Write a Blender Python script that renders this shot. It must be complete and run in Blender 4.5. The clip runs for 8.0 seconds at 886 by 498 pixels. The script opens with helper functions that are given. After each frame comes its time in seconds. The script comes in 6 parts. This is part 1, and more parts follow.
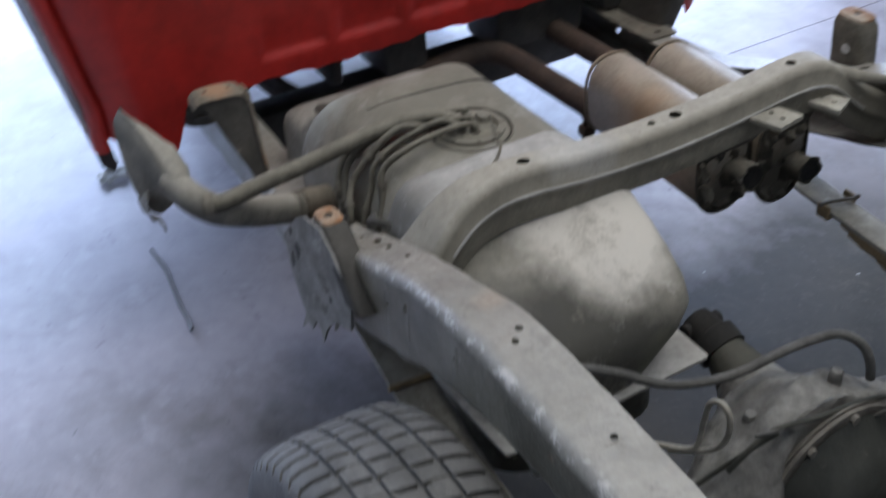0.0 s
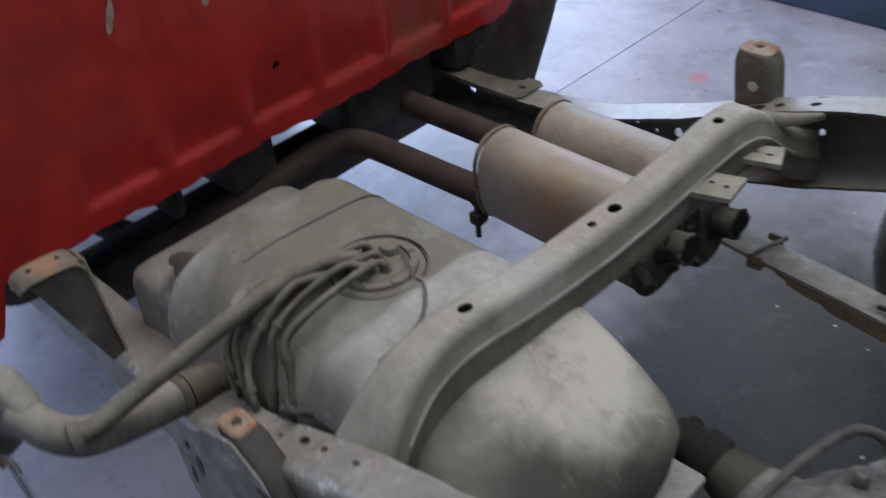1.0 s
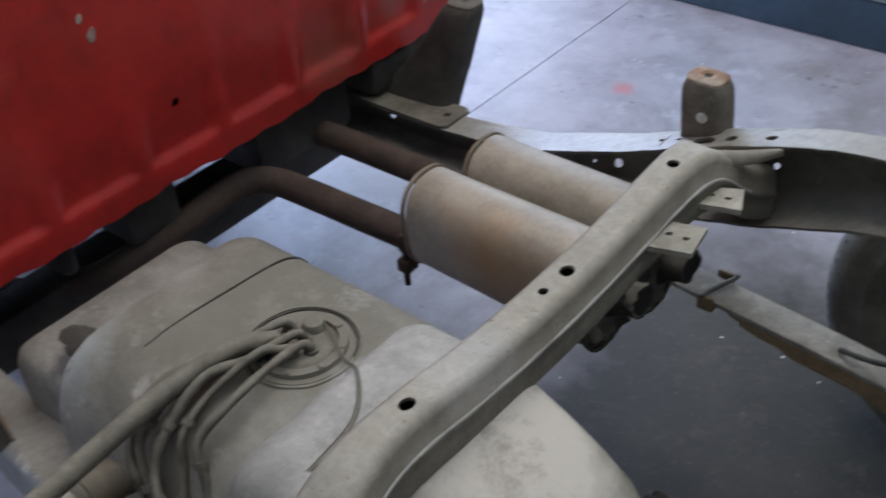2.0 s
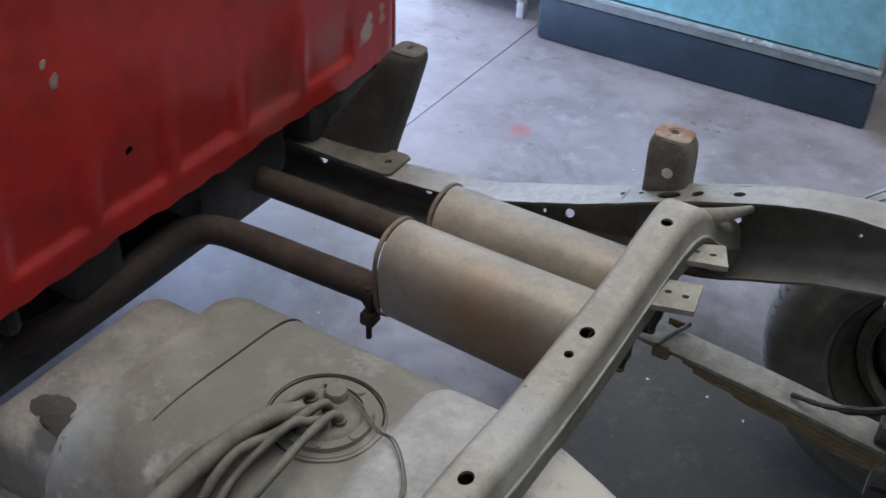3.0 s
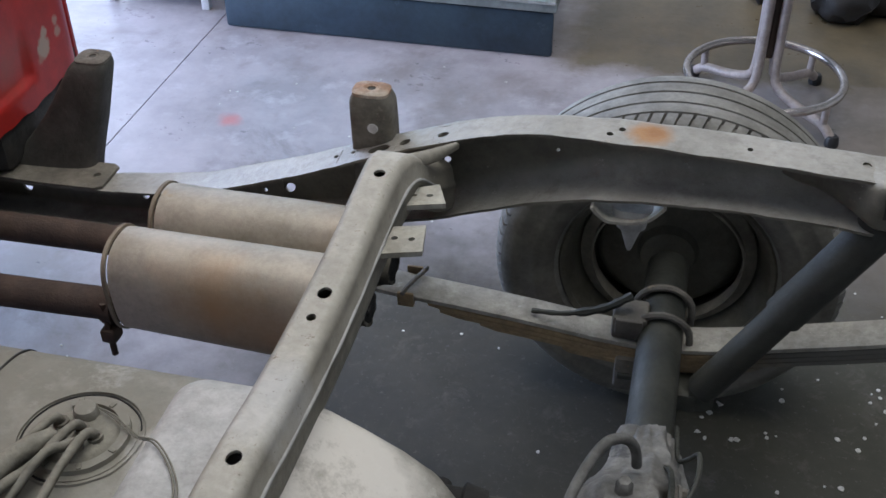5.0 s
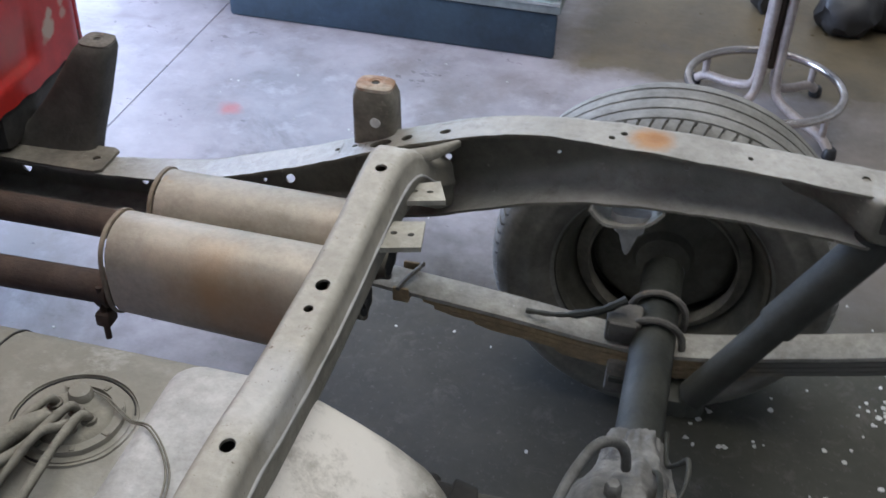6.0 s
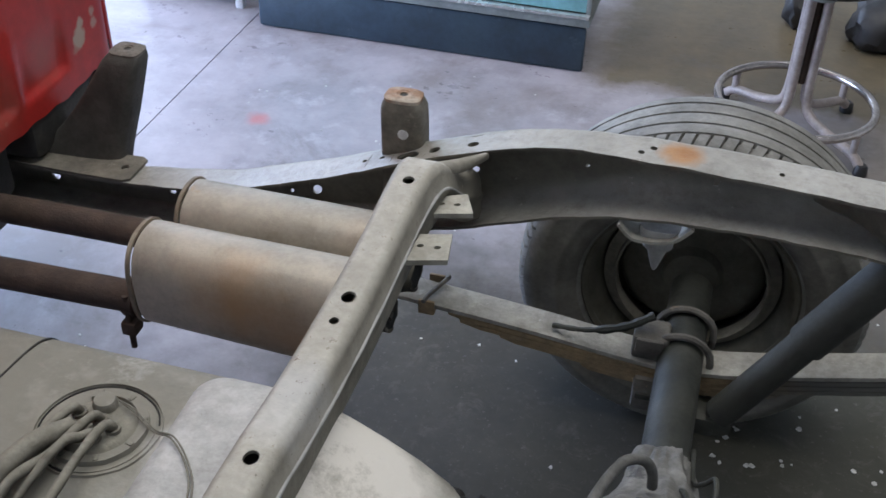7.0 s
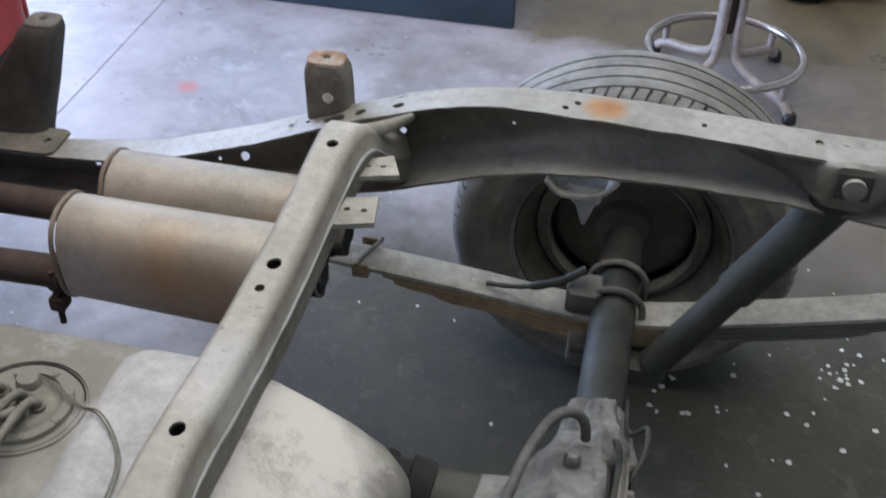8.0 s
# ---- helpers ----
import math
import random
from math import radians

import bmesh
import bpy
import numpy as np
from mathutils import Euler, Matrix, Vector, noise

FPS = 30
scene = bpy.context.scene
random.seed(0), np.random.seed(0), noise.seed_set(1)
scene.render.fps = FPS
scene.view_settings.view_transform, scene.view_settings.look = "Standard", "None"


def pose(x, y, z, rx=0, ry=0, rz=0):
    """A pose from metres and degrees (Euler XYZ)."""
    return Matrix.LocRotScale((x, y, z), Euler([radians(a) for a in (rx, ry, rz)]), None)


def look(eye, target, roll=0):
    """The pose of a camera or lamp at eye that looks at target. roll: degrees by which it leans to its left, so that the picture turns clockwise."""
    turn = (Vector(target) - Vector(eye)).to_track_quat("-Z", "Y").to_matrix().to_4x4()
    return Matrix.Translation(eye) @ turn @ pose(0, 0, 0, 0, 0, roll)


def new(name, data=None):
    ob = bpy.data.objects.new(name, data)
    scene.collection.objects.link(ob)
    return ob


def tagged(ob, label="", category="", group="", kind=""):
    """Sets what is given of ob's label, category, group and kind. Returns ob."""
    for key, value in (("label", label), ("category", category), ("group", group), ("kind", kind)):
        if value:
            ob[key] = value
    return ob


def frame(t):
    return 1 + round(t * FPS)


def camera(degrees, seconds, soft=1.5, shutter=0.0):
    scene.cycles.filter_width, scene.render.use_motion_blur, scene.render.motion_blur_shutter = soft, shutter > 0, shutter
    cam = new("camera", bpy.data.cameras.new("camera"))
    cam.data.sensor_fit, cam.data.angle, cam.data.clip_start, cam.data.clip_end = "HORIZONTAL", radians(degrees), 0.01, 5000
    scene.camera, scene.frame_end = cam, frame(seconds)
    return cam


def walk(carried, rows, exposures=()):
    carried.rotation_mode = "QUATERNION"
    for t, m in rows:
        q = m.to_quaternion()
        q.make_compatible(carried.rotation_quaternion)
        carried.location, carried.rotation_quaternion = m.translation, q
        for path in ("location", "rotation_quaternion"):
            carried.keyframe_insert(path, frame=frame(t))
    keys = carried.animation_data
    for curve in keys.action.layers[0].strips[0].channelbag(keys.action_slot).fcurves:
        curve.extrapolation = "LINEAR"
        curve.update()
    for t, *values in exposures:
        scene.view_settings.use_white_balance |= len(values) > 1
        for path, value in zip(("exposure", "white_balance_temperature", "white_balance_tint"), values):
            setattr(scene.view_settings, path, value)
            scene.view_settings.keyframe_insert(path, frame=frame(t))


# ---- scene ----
cam = camera(44.0, 8.0, shutter=0.4)

PATH = [
    (0, (1.068, -0.995, 1.531), (-0.323, -0.2, 0.334), -2.5),
    (0.3, (0.963, -1.032, 1.536), (-0.353, -0.034, 0.401), -1.6),
    (0.5, (0.914, -1.029, 1.535), (-0.313, 0.044, 0.376), 0.3),
    (0.7, (0.842, -1.008, 1.530), (-0.335, 0.096, 0.35), -1.2),
    (1, (0.702, -0.905, 1.505), (-0.493, 0.17, 0.316), -6.3),
    (1.5, (0.597, -0.784, 1.49), (-0.655, 0.218, 0.295), -10.9),
    (2, (0.551, -0.784, 1.482), (-0.518, 0.391, 0.266), -4.8),
    (2.2, (0.513, -0.807, 1.492), (-0.469, 0.44, 0.274), -1.5),
    (3.3, (0.308, -0.898, 1.512), (-0.393, 0.551, 0.324), 2.0),
    (3.5, (0.319, -0.9, 1.51), (-0.28, 0.588, 0.315), 1.9),
    (4, (0.349, -0.895, 1.509), (-0.103, 0.63, 0.295), 0.7),
    (4.5, (0.366, -0.9, 1.506), (-0.041, 0.65, 0.308), 0.2),
    (4.7, (0.374, -0.908, 1.512), (-0.006, 0.646, 0.314), -0.7),
    (5.8, (0.364, -0.905, 1.491), (-0.001, 0.635, 0.269), 0.3),
    (6, (0.364, -0.913, 1.51), (0.001, 0.638, 0.3), 1.9),
    (6.5, (0.356, -0.91, 1.507), (-0.103, 0.635, 0.323), 1.3),
    (7, (0.36, -0.906, 1.506), (-0.051, 0.646, 0.312), 1.6),
    (7.5, (0.379, -0.895, 1.497), (0.001, 0.68, 0.323), 0.4),
    (8, (0.386, -0.898, 1.505), (0.078, 0.635, 0.258), 1.5),
]
walk(cam, [(t, look(eye, target, roll)) for t, eye, target, roll in PATH],
     exposures=[(0, -0.4), (0.5, -0.50), (1, -0.58), (1.5, -0.40), (2, -0.46), (3.5, -0.46), (4.5, -0.38), (5.5, -0.1), (6, -0.02), (6.5, -0.11), (7, -0.12), (7.5, -0.22), (8, 0.03)])

# ---- light ----
world = bpy.data.worlds.new("world")
scene.world = world
world.use_nodes = True
wn = world.node_tree
sky = wn.nodes.new("ShaderNodeTexSky")
sky.sky_type, sky.sun_disc = "NISHITA", False
sky.sun_elevation, sky.sun_rotation = radians(20), radians(110)
wn.links.new(sky.outputs[0], wn.nodes["Background"].inputs[0])
wn.nodes["Background"].inputs[1].default_value = 0.12


def lamp_in_opening(name, eye, target, width, height, watts, colour):
    data = bpy.data.lights.new(name, "AREA")
    data.shape, data.size, data.size_y, data.energy, data.color = "RECTANGLE", width, height, watts, colour
    ob = new(name, data)
    ob.matrix_world = look(eye, target)
    return ob


sun_data = bpy.data.lights.new("sun", "SUN")
sun_data.energy, sun_data.angle, sun_data.color = 3.0, radians(0.5), (1.0, 0.95, 0.88)
new("sun", sun_data).matrix_world = look((8, -3, 3.2), (0, 0, 0))
lamp_in_opening("door_daylight", (-5.9, 1.75, 1.9), (0, 1.75, 1.2), 9.9, 3.5, 1760, (0.515, 0.655, 0.99))
lamp_in_opening("window_daylight", (-4.6, 6.95, 2.9), (-2.6, 3.5, 0.6), 2.1, 1.8, 60, (0.62, 0.74, 1.0))
lamp_in_opening("skylight_daylight", (0.1, 0.9, 4.18), (0.1, 0.9, 0), 3.4, 3.6, 155, (1.0, 0.972, 0.925))

# ---- materials ----


def material(name, base, second, scale=6.0, rough=0.7, metal=0.0, bump=0.15, fine=60.0, spots=None, spot_scale=3.0,
             spot_amount=0.55, mix=0.5, coat=0.0, spread=0.12, stains_and_shade=(), flecks=(), worn=None, lit_dust=None, drift=(0.12, 0.55)):
    """Two colours broken up by noise at two scales, fine relief, and an optional third colour in patches."""
    m = bpy.data.materials.new(name)
    m.use_nodes = True
    nt = m.node_tree
    bsdf = nt.nodes["Principled BSDF"]
    co = nt.nodes.new("ShaderNodeTexCoord")

    def noise_at(s, detail=6.0, r=0.6):
        n = nt.nodes.new("ShaderNodeTexNoise")
        n.inputs["Scale"].default_value, n.inputs["Detail"].default_value, n.inputs["Roughness"].default_value = s, detail, r
        nt.links.new(co.outputs["Object"], n.inputs["Vector"])
        return n.outputs["Fac"]

    def ramp(fac, lo, hi):
        r = nt.nodes.new("ShaderNodeMapRange")
        r.inputs["From Min"].default_value, r.inputs["From Max"].default_value = lo, hi
        nt.links.new(fac, r.inputs["Value"])
        return r.outputs["Result"]

    def mixed(fac, a, b):
        x = nt.nodes.new("ShaderNodeMix")
        x.data_type = "RGBA"
        nt.links.new(fac, x.inputs["Factor"])
        for socket, v in ((x.inputs[6], a), (x.inputs[7], b)):
            if isinstance(v, tuple):
                socket.default_value = (*v, 1)
            else:
                nt.links.new(v, socket)
        return x.outputs[2]

    colour = mixed(ramp(noise_at(scale), mix - spread, mix + spread), base, second)
    grain = nt.nodes.new("ShaderNodeMix")
    grain.data_type, grain.blend_type = "RGBA", "MULTIPLY"
    grain.inputs["Factor"].default_value = 0.30
    nt.links.new(colour, grain.inputs[6])
    nt.links.new(mixed(ramp(noise_at(fine, 4), 0.3, 0.62), (0.55, 0.55, 0.55), (1.0, 1.0, 1.0)), grain.inputs[7])
    colour = grain.outputs[2]
    blotch = nt.nodes.new("ShaderNodeMix")
    blotch.data_type, blotch.blend_type = "RGBA", "MULTIPLY"
    blotch.inputs["Factor"].default_value = 0.75
    nt.links.new(colour, blotch.inputs[6])
    nt.links.new(mixed(ramp(noise_at(scale * 1.9, 10, 0.75), 0.38, 0.60), (0.55, 0.55, 0.53), (1.0, 1.0, 1.0)), blotch.inputs[7])
    colour = blotch.outputs[2]
    if spots:
        colour = mixed(ramp(noise_at(spot_scale, 8, 0.68), spot_amount, spot_amount + 0.07), colour, spots)
    # paler tone on upward faces: settled dust plus painted light from above
    if lit_dust:
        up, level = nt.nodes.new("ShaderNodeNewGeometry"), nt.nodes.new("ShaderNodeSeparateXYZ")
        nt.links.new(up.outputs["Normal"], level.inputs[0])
        faces_up = nt.nodes.new("ShaderNodeMath")
        faces_up.operation = "MULTIPLY"
        nt.links.new(ramp(level.outputs[2], 0.15, 0.97), faces_up.inputs[0])
        nt.links.new(ramp(noise_at(scale * 1.3, 6, 0.6), *drift), faces_up.inputs[1])
        colour = mixed(faces_up.outputs[0], colour, mixed(ramp(noise_at(fine * 0.5, 6, 0.7), 0.35, 0.65), lit_dust, tuple(0.78 * v for v in lit_dust)))
    if worn:
        geo, parts = nt.nodes.new("ShaderNodeNewGeometry"), nt.nodes.new("ShaderNodeSeparateXYZ")
        nt.links.new(geo.outputs["Normal"], parts.inputs[0])
        product = None
        for op, a, b in (("ABSOLUTE", 0, None), ("ABSOLUTE", 1, None), ("ABSOLUTE", 2, None)):
            m1 = nt.nodes.new("ShaderNodeMath")
            m1.operation = op
            nt.links.new(parts.outputs[a], m1.inputs[0])
            product = (product or []) + [m1.outputs[0]]
        across = nt.nodes.new("ShaderNodeMath")
        across.operation = "MAXIMUM"
        nt.links.new(product[0], across.inputs[0])
        nt.links.new(product[1], across.inputs[1])
        corner = nt.nodes.new("ShaderNodeMath")
        corner.operation = "MULTIPLY"
        nt.links.new(across.outputs[0], corner.inputs[0])
        nt.links.new(product[2], corner.inputs[1])
        rub = nt.nodes.new("ShaderNodeMath")
        rub.operation = "MULTIPLY"
        nt.links.new(ramp(corner.outputs[0], 0.22, 0.42), rub.inputs[0])
        nt.links.new(ramp(noise_at(26, 10, 0.8), 0.505, 0.575), rub.inputs[1])
        colour = mixed(rub.outputs[0], colour, worn)
    # round patches of other colours, some real dirt or rust, some painted shade
    for (x, y, z), reach, edge, tint, strength in stains_and_shade:
        far = nt.nodes.new("ShaderNodeVectorMath")
        far.operation = "DISTANCE"
        nt.links.new(co.outputs["Object"], far.inputs[0])
        far.inputs[1].default_value = (x, y, z)
        wob = nt.nodes.new("ShaderNodeMath")
        wob.operation = "MULTIPLY_ADD"
        nt.links.new(noise_at(1.6 / reach, 6, 0.65), wob.inputs[0])
        wob.inputs[1].default_value = reach * 0.9
        nt.links.new(far.outputs["Value"], wob.inputs[2])
        r = nt.nodes.new("ShaderNodeMapRange")
        for key, v in (("From Min", reach * 1.45), ("From Max", reach * 1.45 - edge), ("To Min", 0.0), ("To Max", strength)):
            r.inputs[key].default_value = v
        nt.links.new(wob.outputs[0], r.inputs["Value"])
        colour = mixed(r.outputs["Result"], colour, tint)
    for tint, size, amount in flecks:
        patch = ramp(noise_at(size, 9, 0.78), amount - (0.0 if size > 18 else 0.05), amount + (0.03 if size > 18 else 0.13))
        if size <= 18:
            weak = nt.nodes.new("ShaderNodeMath")
            weak.operation = "MULTIPLY"
            nt.links.new(patch, weak.inputs[0])
            weak.inputs[1].default_value = 0.6
            patch = weak.outputs[0]
        colour = mixed(patch, colour, tint)
    nt.links.new(colour, bsdf.inputs["Base Color"])
    rr = nt.nodes.new("ShaderNodeMapRange")
    rr.inputs["To Min"].default_value, rr.inputs["To Max"].default_value = max(rough - 0.12, 0.04), min(rough + 0.12, 1.0)
    nt.links.new(noise_at(scale * 2.3), rr.inputs["Value"])
    nt.links.new(rr.outputs["Result"], bsdf.inputs["Roughness"])
    bsdf.inputs["Metallic"].default_value = metal
    bsdf.inputs["Coat Weight"].default_value = coat
    bp = nt.nodes.new("ShaderNodeBump")
    bp.inputs["Strength"].default_value, bp.inputs["Distance"].default_value = bump, 0.004
    add = nt.nodes.new("ShaderNodeMath")
    nt.links.new(noise_at(fine, 5), add.inputs[0])
    nt.links.new(noise_at(scale * 1.5, 3), add.inputs[1])
    nt.links.new(add.outputs[0], bp.inputs["Height"])
    nt.links.new(bp.outputs[0], bsdf.inputs["Normal"])
    return m


DUST = material("dusty_chassis_paint", (0.27, 0.255, 0.22), (0.17, 0.165, 0.15), 9, 0.75, 0.0, 0.45, 140, (0.10, 0.085, 0.07), 14, 0.60, lit_dust=(0.40, 0.38, 0.33), flecks=[((0.42, 0.40, 0.36), 40, 0.64)])
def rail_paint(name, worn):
    # dark base carries the shade on the webs; tops get dust and painted light
    return material(name, (0.205, 0.192, 0.155), (0.14, 0.132, 0.106), 7, 0.40, 0.05, 0.35, 120, (0.12, 0.10, 0.08), 20, 0.63, lit_dust=(0.415, 0.40, 0.362), drift=(-0.05, 0.7), worn=worn,
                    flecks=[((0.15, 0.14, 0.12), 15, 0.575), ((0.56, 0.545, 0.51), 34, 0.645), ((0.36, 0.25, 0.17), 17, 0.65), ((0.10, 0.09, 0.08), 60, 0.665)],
                    stains_and_shade=[((0.343, 0.452, 0.70), 0.038, 0.022, (0.36, 0.18, 0.065), 0.9), ((0.350, 0.458, 0.70), 0.020, 0.012, (0.27, 0.12, 0.04), 0.8), ((0.22, -0.45, 0.69), 0.03, 0.03, (0.44, 0.33, 0.24), 0.6), ((0.16, -0.47, 0.66), 0.06, 0.05, (0.20, 0.195, 0.185), 0.6), ((0.28, -0.46, 0.70), 0.05, 0.05, (0.36, 0.335, 0.30), 0.6),
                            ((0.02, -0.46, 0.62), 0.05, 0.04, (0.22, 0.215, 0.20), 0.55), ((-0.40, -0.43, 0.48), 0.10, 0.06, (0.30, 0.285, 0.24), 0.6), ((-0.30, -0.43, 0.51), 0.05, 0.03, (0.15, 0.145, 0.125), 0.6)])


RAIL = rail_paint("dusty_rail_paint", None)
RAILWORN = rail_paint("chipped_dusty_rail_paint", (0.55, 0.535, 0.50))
CROSS = material("dusty_crossmember_paint", (0.275, 0.255, 0.205), (0.205, 0.19, 0.155), 8, 0.75, 0.0, 0.3, 160, (0.13, 0.105, 0.08), 40, 0.665, lit_dust=(0.465, 0.442, 0.385), drift=(-0.1, 0.6),
                 flecks=[((0.15, 0.12, 0.09), 90, 0.612), ((0.27, 0.245, 0.205), 30, 0.64), ((0.15, 0.13, 0.105), 19, 0.655), ((0.58, 0.57, 0.55), 48, 0.685)],
                 # last patch puts the shade on the member's far end into its colour
                 stains_and_shade=[((0, -0.14, 0.69), 0.06, 0.05, (0.50, 0.505, 0.51), 0.5), ((0, -0.20, 0.69), 0.04, 0.03, (0.54, 0.54, 0.535), 0.5), ((0.03, -0.32, 0.64), 0.06, 0.05, (0.17, 0.155, 0.125), 0.6), ((0.03, 0.415, 0.60), 0.09, 0.04, (0.12, 0.112, 0.088), 0.85)])
TANK = material("dusty_tank_steel", (0.325, 0.308, 0.268), (0.245, 0.233, 0.198), 5, 0.7, 0.0, 0.25, 110, (0.50, 0.48, 0.44), 6, 0.6,
                flecks=[((0.25, 0.235, 0.20), 5.5, 0.60), ((0.56, 0.55, 0.52), 8.5, 0.62), ((0.22, 0.20, 0.17), 34, 0.63), ((0.24, 0.22, 0.18), 11, 0.61), ((0.19, 0.175, 0.145), 26, 0.64), ((0.60, 0.585, 0.55), 75, 0.69)],
                stains_and_shade=[((-0.26, -0.215, 0.655), 0.17, 0.08, (0.19, 0.182, 0.15), 0.8), ((-0.195, -0.214, 0.653), 0.088, 0.03, (0.20, 0.185, 0.15), 0.55), ((-0.24, -0.34, 0.60), 0.09, 0.08, (0.17, 0.16, 0.14), 0.7), ((-0.08, -0.22, 0.68), 0.07, 0.03, (0.55, 0.54, 0.52), 0.7), ((-0.455, -0.33, 0.585), 0.085, 0.05, (0.45, 0.50, 0.50), 0.85), ((-0.45, -0.20, 0.63), 0.06, 0.05, (0.48, 0.47, 0.45), 0.6),
                        # rear dome: pale top, dark lower flank, grime with the shade painted in
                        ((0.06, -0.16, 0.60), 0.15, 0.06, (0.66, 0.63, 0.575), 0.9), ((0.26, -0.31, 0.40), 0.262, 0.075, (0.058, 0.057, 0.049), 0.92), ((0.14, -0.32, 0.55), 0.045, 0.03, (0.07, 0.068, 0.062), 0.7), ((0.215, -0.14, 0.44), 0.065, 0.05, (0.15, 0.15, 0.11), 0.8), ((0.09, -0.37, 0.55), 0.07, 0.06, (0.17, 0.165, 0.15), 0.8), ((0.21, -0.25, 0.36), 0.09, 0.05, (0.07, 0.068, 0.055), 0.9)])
SADDLE = material("pale_tank_saddle", (0.52, 0.515, 0.50), (0.42, 0.415, 0.40), 7, 0.7, 0.0, 0.3, 110, (0.30, 0.285, 0.25), 9, 0.62, flecks=[((0.24, 0.22, 0.19), 40, 0.655), ((0.62, 0.61, 0.59), 18, 0.62)],
                  # last patch paints the shaded near slope darker
                  stains_and_shade=[((-0.125, -0.30, 0.655), 0.05, 0.04, (0.25, 0.24, 0.21), 0.5), ((-0.09, -0.405, 0.63), 0.085, 0.06, (0.20, 0.195, 0.18), 0.85)])
STEP = material("dusty_tank_step", (0.32, 0.305, 0.275), (0.24, 0.23, 0.21), 8, 0.75, 0.0, 0.35, 120, (0.13, 0.12, 0.105), 14, 0.62, flecks=[((0.42, 0.41, 0.39), 16, 0.62)],
                stains_and_shade=[((-0.475, -0.30, 0.55), 0.075, 0.05, (0.40, 0.46, 0.47), 0.8), ((-0.505, -0.33, 0.55), 0.045, 0.02, (0.05, 0.05, 0.055), 0.9)])
MUFFLER = material("tan_muffler_steel", (0.50, 0.455, 0.385), (0.44, 0.39, 0.315), 4, 0.42, 0.2, 0.12, 130, (0.40, 0.30, 0.19), 5, 0.62, spread=0.2, flecks=[((0.30, 0.17, 0.09), 70, 0.69)],
                   stains_and_shade=[((-0.13, 0.165, 0.475), 0.10, 0.10, (0.43, 0.25, 0.13), 0.7), ((-0.22, 0.165, 0.52), 0.09, 0.085, (0.44, 0.27, 0.135), 0.85), ((-0.31, 0.165, 0.575), 0.03, 0.05, (0.42, 0.29, 0.17), 0.6), ((-0.05, 0.20, 0.43), 0.085, 0.05, (0.095, 0.085, 0.068), 0.92), ((-0.05, 0.36, 0.41), 0.10, 0.05, (0.085, 0.075, 0.06), 0.95), ((-0.179, 0.33, 0.578), 0.016, 0.012, (0.56, 0.50, 0.43), 0.9), ((-0.084, 0.33, 0.53), 0.06, 0.11, (0.42, 0.27, 0.16), 0.6)])
SEAM = material("dull_seam_steel", (0.32, 0.275, 0.21), (0.24, 0.19, 0.14), 9, 0.6, 0.3, 0.2, 120)
PIPE = material("rusty_exhaust_pipe", (0.10, 0.068, 0.052), (0.065, 0.048, 0.042), 9, 0.8, 0.2, 0.4, 120)
MOUNT = material("grimy_mount_steel", (0.23, 0.21, 0.17), (0.13, 0.12, 0.10), 12, 0.75, 0.0, 0.35, 120, (0.30, 0.27, 0.22), 14, 0.62)
RUST = material("orange_rust", (0.40, 0.20, 0.10), (0.46, 0.37, 0.28), 30, 0.85, 0.0, 0.4, 150, (0.20, 0.09, 0.045), 30, 0.6)
RUSTDUST = material("dusty_rusted_bracket", (0.30, 0.265, 0.21), (0.24, 0.20, 0.16), 14, 0.8, 0.0, 0.35, 120, (0.36, 0.19, 0.10), 12, 0.58, stains_and_shade=[((-0.62, -0.475, 0.615), 0.035, 0.02, (0.42, 0.24, 0.14), 0.7)])
# darker mount steel: grime, and shade painted on brackets that stand in shadow
MOUNTDARK = material("shaded_grimy_mount_steel", (0.085, 0.08, 0.07), (0.05, 0.047, 0.042), 12, 0.7, 0.0, 0.35, 120, (0.16, 0.145, 0.12), 14, 0.62)
PADGREY = material("dusty_rusted_pad", (0.46, 0.40, 0.33), (0.33, 0.20, 0.13), 26, 0.85, 0.0, 0.4, 150, (0.42, 0.38, 0.32), 30, 0.6)
PADDARK = material("grey_worn_pad", (0.21, 0.19, 0.165), (0.14, 0.125, 0.11), 30, 0.8, 0.0, 0.4, 150, (0.24, 0.16, 0.11), 30, 0.62)
MOTTLED = material("mottled_mount_plate", (0.34, 0.335, 0.325), (0.21, 0.205, 0.195), 16, 0.75, 0.0, 0.5, 120, (0.09, 0.08, 0.07), 22, 0.60, flecks=[((0.46, 0.45, 0.43), 30, 0.60), ((0.08, 0.07, 0.06), 60, 0.63)])
HANGER = material("dusty_hanger_rubber", (0.125, 0.11, 0.085), (0.048, 0.043, 0.035), 24, 0.85, 0.0, 0.6, 90, (0.26, 0.24, 0.20), 17, 0.60, lit_dust=(0.30, 0.275, 0.225))
DARK = material("black_greasy_metal", (0.044, 0.044, 0.044), (0.088, 0.083, 0.073), 8, 0.6, 0.3, 0.35, 90)
GREASE = material("black_grease", (0.016, 0.016, 0.016), (0.030, 0.029, 0.027), 14, 0.95, 0.0, 0.4, 90)
AXLE = material("dark_dusty_axle", (0.032, 0.035, 0.030), (0.072, 0.073, 0.060), 7, 0.6, 0.2, 0.35, 100)
DIFF = material("dusty_cast_housing", (0.26, 0.256, 0.24), (0.125, 0.122, 0.115), 16, 0.75, 0.0, 0.5, 100, (0.06, 0.06, 0.06), 10, 0.62)
